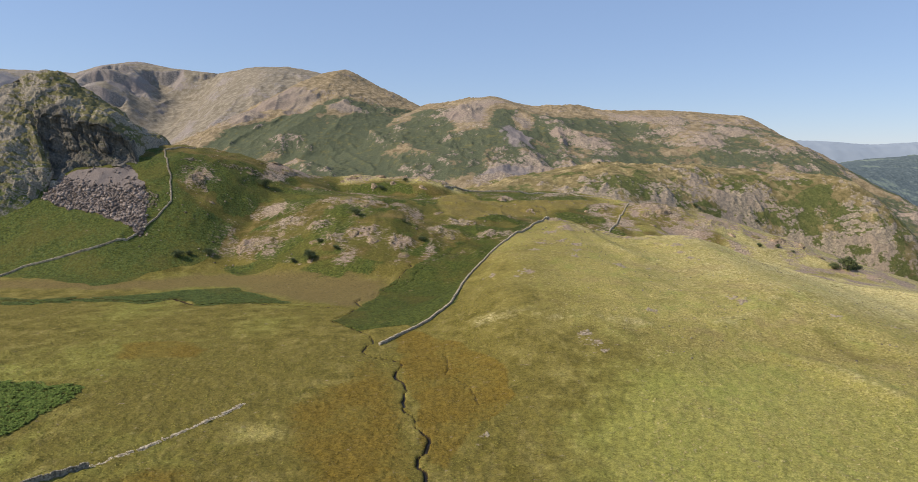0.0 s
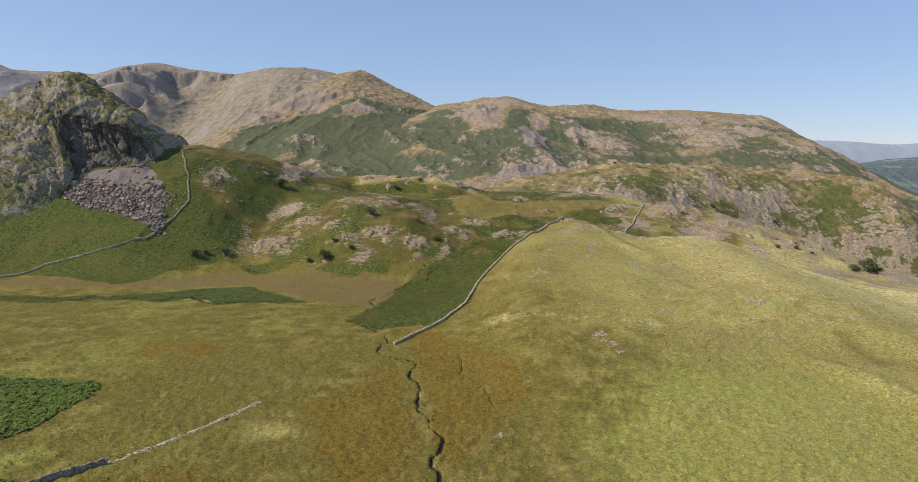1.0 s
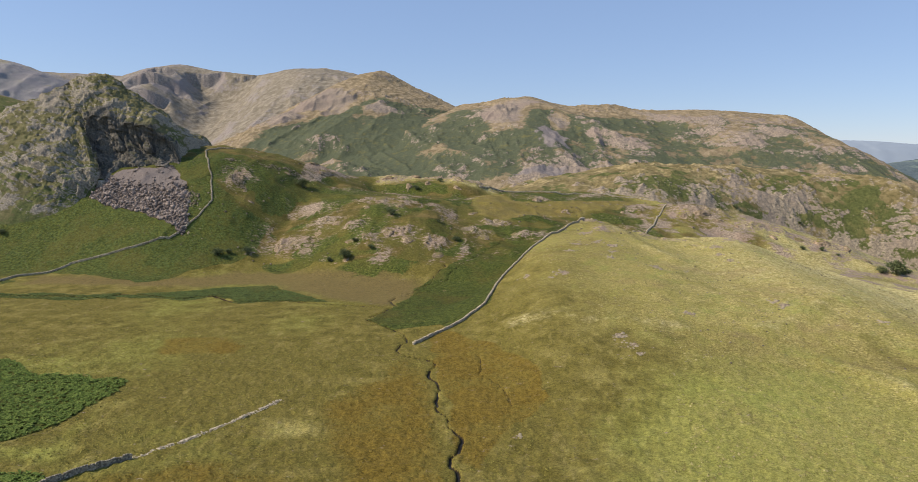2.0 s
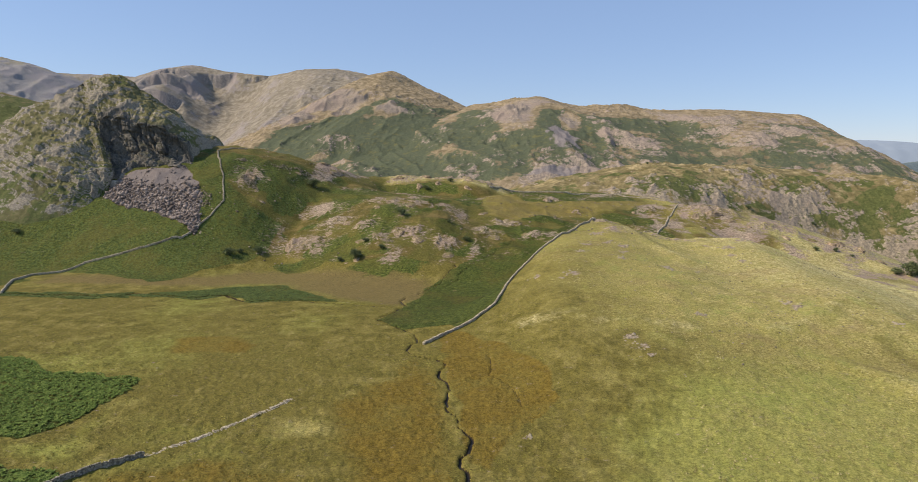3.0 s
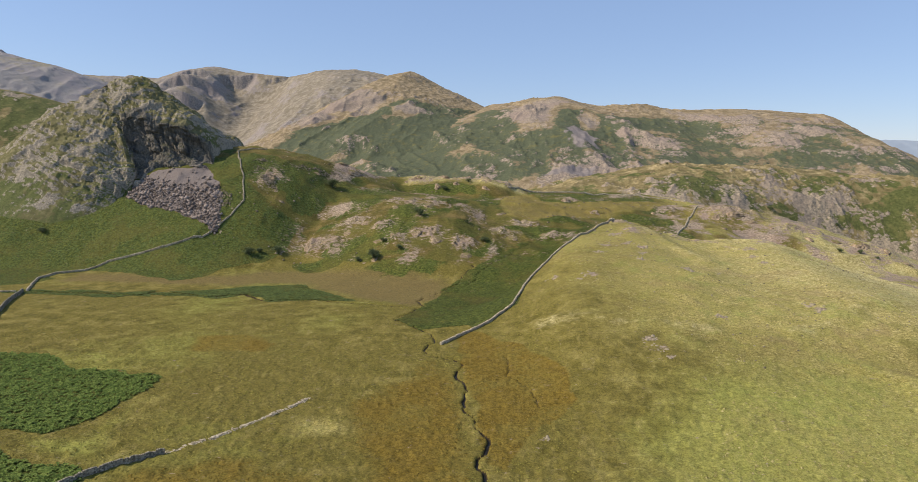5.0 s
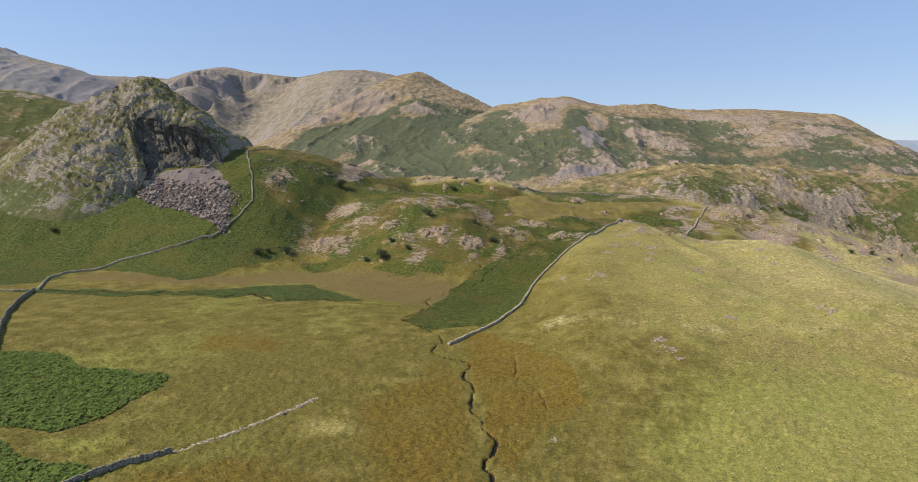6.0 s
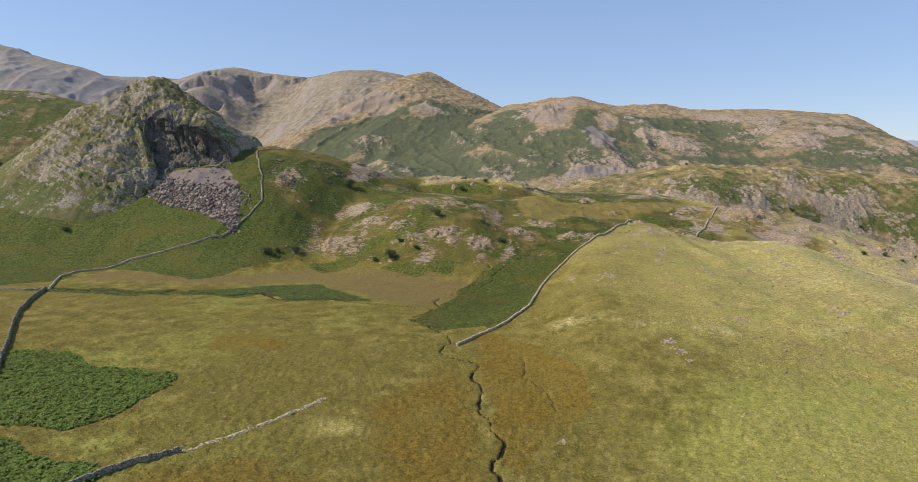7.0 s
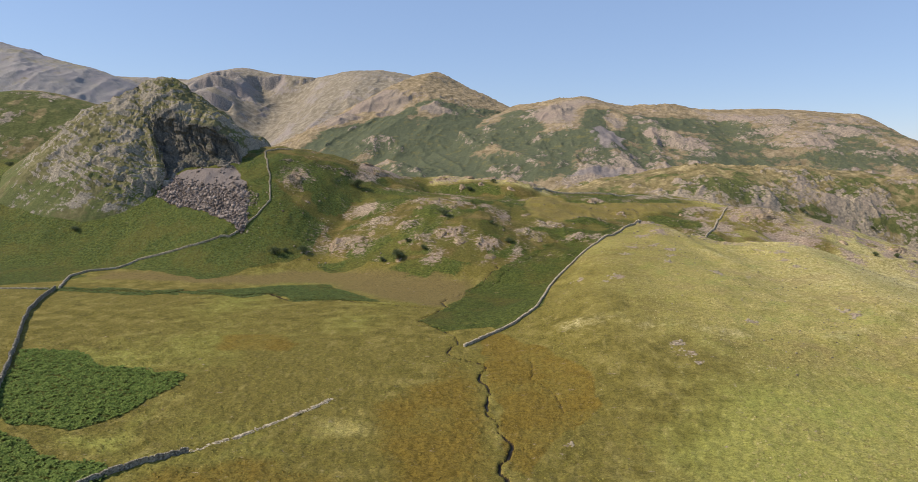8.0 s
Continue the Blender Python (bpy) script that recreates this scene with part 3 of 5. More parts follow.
def ground_fields(x, y, z):
    wx = x + 3.0 * fbm(x, y, size=12, octaves=3, seed=91)
    wy = y + 5.0 * fbm(x, y, size=16, octaves=3, seed=95)

    def patches(lists, soft):
        out = np.zeros(x.shape)
        for pts in lists:
            q = np.array(pts)
            box = (x > q[:, 0].min() - 30) & (x < q[:, 0].max() + 30) & (y > q[:, 1].min() - 30) & (y < q[:, 1].max() + 30)
            out[box] = np.maximum(out[box], patch_field(wx[box], wy[box], pts, soft))
        return out

    def spots(rows):
        out = np.zeros(x.shape)
        for px, py, rx, ry in rows:
            out = np.maximum(out, np.clip(1 - 0.5 * np.hypot((wx - px) / rx, (wy - py) / ry), 0, 1))
        return out
    top, base = smooth_land(x, y), floor_level(x, y)
    hill = smooth(3, 10, top - base)
    turf = smooth(-2.5, 0.5, KNOLL.height(x, y) - np.maximum(BENCH.height(x, y), SLOPE.height(x, y))) * smooth(-40, -10, x)
    slab = smooth(-2.0, 2.0, KNOLL2.height(x, y) - np.maximum(BENCH.height(x, y), KNOLL.height(x, y))) * smooth(85, 105, x)
    bench = hill * smooth(340, 380, y) * smooth(-175, -150, x) * smooth(135, 110, x)
    slope_top = hill * smooth(-120, -135, x) * smooth(398 + 0.7 * np.maximum(-175 - x, 0), 450 + 0.7 * np.maximum(-175 - x, 0), y)
    fern = np.maximum(patches(FERN_PATCHES, 3.0), spots(FERN_KNOLLS))
    fern = np.maximum(fern, bench * np.clip(0.44 + 0.9 * fbm(x, y, size=26, octaves=3, seed=97), 0, 0.8))
    fern = fern * (1 - 0.75 * slope_top * smooth(-0.35, 0.25, fbm(x, y, size=22, octaves=4, seed=88)))
    rush = np.maximum.reduce([0.85 * patches(RUSH_PATCHES[1:3], 9.0), patches(RUSH_PATCHES[3:4], 5.0), 0.54 * patches(RUSH_PATCHES[4:], 5.0), patches(RUSH_PATCHES[:1], 1.6)])
    rock = np.maximum(0.2 + 0.5 * rock_spots(x, y), (bench + 0.7 * slope_top) * np.clip(0.24 + 0.6 * fbm(x, y * 0.6, size=17, octaves=4, seed=99), 0, 0.8))
    for px, py, r in KNOLL_ROCKS:
        rock = np.maximum(rock, np.clip(0.86 - 0.36 * np.hypot(wx - px, wy - py) / r, 0, 1))
    far = slab
    rock = np.maximum(rock, far * np.clip(0.41 + 0.9 * fbm(x, y * 0.7, size=11, octaves=5, seed=98), 0, 0.9))
    heath = np.maximum(np.maximum(bench, slope_top) * np.clip(0.62 + 0.5 * fbm(x, y, size=20, octaves=3, seed=93), 0, 1), 0.52 * patches(HEATH_PATCHES, 12.0))
    stony = smooth(438, 468, y) * smooth(95, 115, x) * smooth(330, 280, x) * smooth(590, 570, y) * (1 - turf)      # the rocky knoll behind
    rock = np.maximum(rock, stony * np.clip(0.40 + 0.9 * fbm(x, y * 0.7, size=11, octaves=5, seed=98), 0, 0.9))
    rim = np.interp(y, [90, 125, 150, 190, 212, 238, 262, 310, 380, 455, 500], [-8, -2, 2, 17, 12, 0, 0, 5, 21, 72, 95])
    rim = np.where(y > 380, np.minimum(rim, 21 + 0.66 * (y - 380)), rim)
    hillside = hill * smooth(375, 405, y) * smooth(150, 110, x) * (1 - np.maximum(turf, slab))
    bench = bench * (1 - np.maximum(turf, slab))
    heath = heath * (1 - 0.9 * turf * smooth(300, 330, y)) * (1 - slab) + slab * np.clip(0.44 - 0.3 * smooth(180, 230, x) + 0.35 * fbm(x, y, size=18, octaves=3, seed=93), 0, 0.6)
    far_dip = 0.36 * smooth(60, 30, np.abs(y - 450)) * slab
    heath = np.maximum(heath, far_dip)
    fern = fern * (1 - slab) * (1 - turf * smooth(0, 3, x - rim) * smooth(300, 330, y))
    heath = np.maximum(heath, hillside * np.clip(0.75 + 0.4 * fbm(x, y, size=20, octaves=3, seed=93), 0, 1) * (1 - rush))
    heath = heath * (1 - 0.9 * rush * smooth(380, 420, y))
    fern = fern * (1 - rush * smooth(420, 440, y))
    rock = rock * (1 - 0.6 * rush * smooth(420, 440, y))
    knoll = smooth(-3 - 8 * smooth(175, 140, y), 6 + 14 * smooth(175, 140, y), x - rim + 3 * fbm(x, y, size=14, octaves=3, seed=96))
    dry = np.clip(knoll * (0.30 + 0.52 * smooth(5, 90, x - rim) + 0.1 * smooth(280, 420, y) + 0.22 * fbm(x, y, size=40, octaves=3, seed=92)), 0, 1)
    dry = np.maximum(dry * (1 - far), far * np.clip(0.62 + 0.45 * fbm(x, y, size=25, octaves=3, seed=90), 0, 1))
    dry, heath = dry * (1 - 0.4 * stony * smooth(240, 190, x)), np.maximum(heath, stony * smooth(240, 190, x) * np.clip(0.42 + 0.5 * fbm(x, y, size=16, octaves=3, seed=86), 0, 0.7))
    # dry turf, bleached further by the crest: its sunlit edge is painted in
    crest = KNOLL.lines(x)[2]
    dry = np.clip(dry + (0.1 + 0.25 * smooth(80, 160, x)) * turf * smooth(70, 10, np.abs(y - crest)), 0, 1)
    dry = np.maximum(dry * (1 - 0.6 * rush * smooth(420, 440, y)), 0.55 * patches(DRY_PATCHES, 4.0))
    rush = np.maximum(rush, 0.52 * patches(DRY_PATCHES, 4.0))
    dry = np.maximum(dry, 0.9 * np.clip(1 - 0.5 * np.hypot((wx + 50) / 7, (wy - 152) / 5), 0, 1))
    lush = np.maximum(np.maximum(0.62 * patches(LUSH_PATCHES[:2], 8.0), 0.8 * patches(LUSH_PATCHES[2:], 30.0)), np.clip(0.21 + 0.5 * fbm(x, y, size=70, octaves=3, seed=94), 0, 0.5) * (1 - hill))
    worn = patches(DRY_PATCHES, 4.0)
    heath, fern, rock = heath * (1 - worn), fern * (1 - worn), rock * (1 - 0.6 * worn)
    pale = np.maximum(turf * smooth(40, 200, x), 0.8 * slab * smooth(150, 220, x)) * np.clip(0.75 + 0.4 * fbm(x, y, size=30, octaves=3, seed=89), 0, 1) * smooth(190, 300, y)
    # raised banks get paler turf, sunlight put into their colour
    for h, near in knoll_edges(x, y):
        if h > 0:
            pale = np.maximum(pale, near * np.clip(0.26 + 0.6 * fbm(x, y, size=9, octaves=3, seed=87), 0, 1))
        else:
            heath = np.maximum(heath, 0.42 * near)
    head = patches([HEAD_PATCH], 8.0)
    fern, heath = fern * (1 - 0.9 * smooth(0.35, 0.6, head)), heath * (1 - 0.5 * head)
    dry, pale, rock = np.maximum(dry, head), np.maximum(pale, 0.45 * head), np.maximum(rock, head * np.clip(0.38 + 0.7 * fbm(x, y * 0.6, size=14, octaves=4, seed=85), 0, 0.8))
    dry = dry * (1 - 0.35 * patches(LUSH_PATCHES[2:], 30.0))
    deep = carved(x, y)
    broken = in_scree(x, y)
    fern = np.where(broken > 0.42, 0, fern)
    tan = np.maximum(patches(RUSH_PATCHES[4:], 9.0), 0.45 * patches(DRY_PATCHES, 5.0))
    return dict(tan=tan, scree=broken, fern=fern * (deep < 0.5), rush=rush, rock=rock, heath=heath, dry=dry, lush=lush, pale=pale, peat=np.clip(deep * 1.3, 0, 1))


angles = np.radians(np.concatenate([np.arange(-180, -50, 4.0), np.arange(-50, 42, 0.13), np.arange(44, 181, 4.0)]))
rings = np.concatenate([[0.0], np.geomspace(3, 100, 16)[:-1], 100 * 1.0062 ** np.arange(0, 198), np.arange(341, 640, 1.25), 640 * 1.0062 ** np.arange(0, 28), np.geomspace(770, 4900, 36)])
A, R = np.meshgrid(angles, rings, indexing="ij")
gx, gy = R * np.sin(A), R * np.cos(A)
gz = land(gx, gy)
ground = tagged(new("ground", grid_mesh("ground", gx, gy, gz, MOOR, ground_fields(gx, gy, gz), flip=True)),
                "boggy valley floor and grassy slopes of an upland valley", "ground", kind="structure")


def ridge_object(name, bank, nx, ns, mat, fields, rough, label, category, seed=0, back=1.25, gully=0.0, hollows=(), cliffs=(), grain=9.0, level_crest=0.75, lean=0.35):
    """A hill range from its foot line over the crest, with gullies, knobs and ledges."""
    xs = np.linspace(bank.x[0], bank.x[-1], nx)
    ss = np.concatenate([np.linspace(-0.08, 1.0, ns), np.linspace(1.0, back, max(8, ns // 8))[1:]])
    X, S = np.meshgrid(xs, ss, indexing="ij")
    fy, fz, cy, cz = bank.lines(X)
    run = cy - fy
    Y = fy + S * run
    Z = bank.at(S, fz, cz, run)
    taper = smooth(-0.02, 0.12, S)
    crest = 1 - level_crest * smooth(0.7, 1.0, S) * (S < 1.03)
    size = rough * grain
    for pts, depth, width in hollows:
        Z = Z - depth * np.exp(-(along(X, Y, pts)[0] / width) ** 2) * taper * smooth(1.0, 0.8, S)
    for pts, drop, width in cliffs:                        # steep faces on the right-hand side of a line
        wx, wy = X + 0.35 * width * fbm(X, Y, size=width, octaves=4, seed=seed + 7), Y + 0.35 * width * fbm(X, Y, size=width, octaves=4, seed=seed + 8)
        d, _, side, far = along(wx, wy, pts)
        Z = Z - drop * (side > 0) * smooth(0, 0.16 * width, d) * np.exp(-(d / width) ** 2) * smooth(0, 0.25, far) * smooth(1, 0.75, far)
    wob = X + 0.6 * size * fbm(X, Y, size=size * 2.5, octaves=2, seed=seed + 5)
    rib = ridged(wob + lean * Y, Y * 0.45, size=size * 2.6, octaves=3, seed=seed + 3) - 0.5
    Z = Z + taper * crest * gully * rib
    knob = ridged(wob, Y * 0.8, Z * 0.8, size=size, octaves=6, seed=seed) - 0.45
    patchy = fbm(X, Y, Z, size=size * 1.1, octaves=6, seed=seed + 6, gain=0.68)
    craggy = smooth(-0.25, 0.35, patchy)
    Z = Z + taper * crest * rough * (0.5 + 1.6 * craggy) * knob
    Z = Z + taper * rough * (0.14 + 0.40 * craggy) * fbm(X, Y, Z, size=size * 0.22, octaves=4, seed=seed + 9, gain=0.65)
    SURFACES[name] = (xs, Y, Z)
    return tagged(new(name, grid_mesh(name, X, Y, Z, mat, fields(X, Y, Z, S, knob, patchy, size, rib), flip=True)), label, category, kind="structure")


SURFACES = {}


def on_hill(name):
    """Gives the height of a hill's surface at a place."""
    xs, Y, Z = SURFACES[name]

    def level(x, y):
        i = int(np.clip(np.searchsorted(xs, x), 0, len(xs) - 1))
        return max(float(np.interp(y, Y[i], Z[i])), float(land(np.array([float(x)]), np.array([float(y)]))[0]))
    return level


def growth(fern_at, rock_at, scree=(), ribs=0.0, faces=()):
    def make(X, Y, Z, S, knob, patchy, size, rib):
        fern = np.clip(0.5 + 0.9 * fbm(X, Y, Z, size=size * 0.9, octaves=6, seed=5, gain=0.65) + fern_at(X, S) - 1.1 * ribs * rib, 0, 1)
        rock = np.clip(0.40 + 0.5 * knob + 0.75 * patchy + rock_at(X, S) + ribs * rib, 0, 1)
        for px, py, rx, ry in faces:                        # bare buttresses
            bare = np.clip(1.2 - np.hypot((X - px + 0.4 * rx * patchy) / rx, (Y - py) / ry), 0, 1)
            rock, fern = np.clip(rock + 0.6 * bare, 0, 1), np.clip(fern - 1.2 * bare, 0, 1)
        stones = np.zeros(X.shape)
        for px, py, rx, ry in scree:
            wx = X + rx * 1.1 * fbm(X, Y, size=rx, octaves=4, seed=8) + 0.05 * (Y - py)
            stones = np.maximum(stones, np.clip(1 - 0.5 * np.hypot((wx - px) / rx, (Y - py) / ry), 0, 1))
        return dict(fern=fern, rock=rock, scree=stones)
    return make


CRAGS = Bank([(-60, 690, 10, 790, 8), (10, 700, 24, 800, 31), (48, 685, 27, 800, 41), (114, 660, 26, 800, 53), (172, 655, 24, 800, 64), (216, 668, 14, 800, 63), (304, 692, -6, 800, 60),
              (363, 690, -24, 800, 57), (390, 680, -34, 785, 50), (429, 660, -45, 765, 50), (455, 645, -52, 750, 46), (478, 640, -60, 722, 20), (500, 640, -66, 690, -18), (560, 640, -90, 680, -80)],
             power=0.8, back=0.5)
ridge_object("crag_ridge", CRAGS, 660, 180, RIDGE_ROCK, growth(lambda X, S: -0.08 + 0.14 * smooth(0.5, 0.2, S) - 0.25 * smooth(0.7, 0.85, S), lambda X, S: -0.12 - 0.22 * smooth(0.7, 0.95, S), ribs=0.5), 5.0,
             "low rocky ridge with weathered outcrops, heath and dry grass", "hill", seed=100, gully=7, grain=7, level_crest=0.55)
# far edge of the valley
EDGE = Bank([(-460, 1260, 8, 1420, 20), (-330, 1240, 6, 1540, 78), (-210, 1220, 5, 1720, 150), (-103, 1200, 5, 1900, 213), (-26, 1180, 0, 1850, 222), (94, 1150, -10, 1800, 233), (188, 1150, -15, 1800, 209), (311, 1150, -25, 1800, 212), (402, 1130, -30, 1800, 197),
             (535, 1100, -40, 1750, 197), (657, 1080, -50, 1700, 187), (745, 1060, -60, 1650, 175), (803, 1050, -70, 1620, 126), (871, 1020, -85, 1550, 83), (914, 1000, -95, 1450, 20), (965, 980, -105, 1400, -29), (1000, 960, -115, 1350, -70), (1100, 950, -125, 1300, -122)],
            power=0.9, back=0.25, even=0.6)
ridge_object("fell_edge", EDGE, 740, 180, FELL, growth(lambda X, S: 0.27 - 1.0 * smooth(0.70, 0.92, S) * smooth(-260, -60, X) - 0.24 * smooth(180, 420, X), lambda X, S: -0.12 + 0.13 * smooth(150, 420, X) + 0.10 * smooth(0.45, 0.65, S) - 0.35 * smooth(0.85, 0.97, S),
             scree=[(120, 1430, 32, 75), (100, 1240, 42, 22)], ribs=0.55, faces=[(30, 1600, 55, 110), (70, 1720, 60, 60), (150, 1560, 28, 70)]), 11,
             "long craggy fellside with bracken, scree and dry grass", "mountain", seed=200, gully=26, grain=8, lean=0.5)
SPUR = Bank([(-960, 1760, 40, 1930, 30), (-843, 1650, 52, 1950, 79), (-787, 1600, 55, 1980, 117), (-725, 1560, 55, 2050, 172), (-667, 1520, 52, 2120, 219), (-603, 1480, 48, 2180, 265), (-533, 1450, 42, 2230, 316), (-474, 1430, 40, 2250, 346),
             (-400, 1420, 36, 2250, 361), (-322, 1400, 36, 2200, 320), (-236, 1380, 36, 2150, 276), (-173, 1370, 38, 2100, 246), (-122, 1360, 40, 2050, 221), (-36, 1350, 40, 1950, 190), (60, 1350, 30, 1900, 150)],
            power=0.9, back=0.4, even=0.55)
ridge_object("spur_fell", SPUR, 520, 170, FELL, growth(lambda X, S: 0.32 - 1.0 * smooth(0.40, 0.62, S + 0.0009 * (-X - 400)) - 0.5 * smooth(-560, -700, X), lambda X, S: -0.26 + 0.10 * smooth(0.35, 0.55, S) - 0.20 * smooth(0.62, 0.8, S),
             ribs=0.5, faces=[(-520, 1880, 75, 110), (-440, 1830, 60, 90), (-590, 1780, 45, 80), (-330, 1760, 40, 60)]), 9,
             "golden-topped fell spur with grey buttresses above bracken", "mountain", seed=340, gully=24, grain=9, level_crest=0.7, lean=-0.35,
             cliffs=[([(-610, 1830), (-500, 1850), (-380, 1910)], 15, 110), ([(-590, 1760), (-500, 1775), (-420, 1820)], 12, 80)])
PEAKS = Bank([(-2500, 2300, 150, 3200, 480), (-2136, 2300, 130, 3300, 471), (-1930, 2350, 120, 3300, 460), (-1809, 2350, 115, 3300, 503), (-1640, 2300, 112, 3300, 527), (-1492, 2250, 110, 3300, 496), (-1195, 2150, 105, 3200, 455),
              (-945, 2050, 90, 3000, 461), (-775, 2000, 90, 2950, 460), (-643, 2000, 90, 2900, 430), (-506, 2000, 90, 2850, 390), (-355, 2000, 80, 2800, 330), (-200, 2000, 60, 2700, 240)],
             power=1.3, back=0.3, even=0.5)
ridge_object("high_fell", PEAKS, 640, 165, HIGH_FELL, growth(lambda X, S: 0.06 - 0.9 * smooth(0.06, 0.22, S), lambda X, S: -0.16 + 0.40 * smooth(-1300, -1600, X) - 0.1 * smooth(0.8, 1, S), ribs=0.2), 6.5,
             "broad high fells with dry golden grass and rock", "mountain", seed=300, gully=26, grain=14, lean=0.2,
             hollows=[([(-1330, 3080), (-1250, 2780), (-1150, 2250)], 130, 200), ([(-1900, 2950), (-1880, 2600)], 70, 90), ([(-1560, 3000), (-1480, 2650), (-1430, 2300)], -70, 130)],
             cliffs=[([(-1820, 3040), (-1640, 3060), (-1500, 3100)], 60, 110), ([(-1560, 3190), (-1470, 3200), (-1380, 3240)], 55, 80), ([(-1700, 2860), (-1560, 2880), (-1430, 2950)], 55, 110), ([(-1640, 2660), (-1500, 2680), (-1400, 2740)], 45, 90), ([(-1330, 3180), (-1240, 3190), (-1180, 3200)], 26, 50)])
FARLEFT = Bank([(-3700, 2000, 100, 2800, 670), (-2621, 2000, 100, 2800, 587), (-2439, 2000, 100, 2800, 530), (-2258, 2000, 100, 2800, 488), (-2078, 2000, 100, 2800, 442), (-1957, 2000, 100, 2800, 386), (-1850, 2000, 90, 2800, 330), (-1700, 2000, 90, 2800, 250)], power=0.9, back=0.3)
ridge_object("shoulder_fell", FARLEFT, 300, 120, HAZE_FELL, growth(lambda X, S: -0.5 + 0 * X, lambda X, S: 0.4 + 0 * X), 14,
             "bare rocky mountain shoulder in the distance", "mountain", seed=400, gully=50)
LEFTHILL = Bank([(-1050, 500, 10, 660, 100), (-737, 500, 40, 660, 115), (-665, 500, 45, 660, 131), (-619, 500, 45, 660, 135), (-571, 500, 45, 660, 138), (-532, 500, 45, 660, 130), (-504, 505, 45, 660, 123), (-440, 520, 40, 660, 105), (-360, 540, 40, 660, 80)], power=1.0, back=0.4)
ridge_object("green_hill", LEFTHILL, 320, 140, RIDGE_ROCK, growth(lambda X, S: 0.25 - 0.5 * smooth(0.75, 1, S), lambda X, S: -0.12 + 0 * X), 3.2,
             "green bracken hill with a rocky top", "hill", seed=500, gully=6)
DISTANT = Bank([(1500, 3900, -60, 4300, 180), (1820, 3900, -60, 4300, 196), (2190, 3900, -60, 4300, 190), (2487, 3900, -60, 4300, 186), (2724, 3900, -60, 4300, 166), (3068, 3900, -60, 4300, 188), (3600, 3900, -60, 4300, 200)], power=1.0, back=0.1)
FORESTED = Bank([(1250, 1900, -150, 2500, -40), (1467, 2000, -150, 2600, 25), (1827, 2200, -150, 3000, 53), (2093, 2300, -150, 3200, 76), (2290, 2300, -150, 3200, 93), (2900, 2300, -150, 3200, 110)], power=1.0, back=0.1)
WOODS = woods_material()
# one pale blue that stands for haze over the hills
FAR_HAZE = Nodes("far_hills").finish((0.28, 0.335, 0.39))
ridge_object("distant_hills", DISTANT, 120, 30, FAR_HAZE, lambda *a: {}, 8, "hills on the far horizon, coloured pale blue for haze", "hill", seed=600)
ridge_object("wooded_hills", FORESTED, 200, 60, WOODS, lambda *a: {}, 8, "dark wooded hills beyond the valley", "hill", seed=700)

# the crag
def along_line(pts, n):
    """n points along a soft line."""
    q = np.array(pts, float)
    u = np.linspace(0, len(q) - 1, n)
    k = np.arange(len(q))
    return np.stack([(np.interp(u - 0.22, k, q[:, i]) + 2 * np.interp(u, k, q[:, i]) + np.interp(u + 0.22, k, q[:, i])) / 4 for i in range(3)], -1)


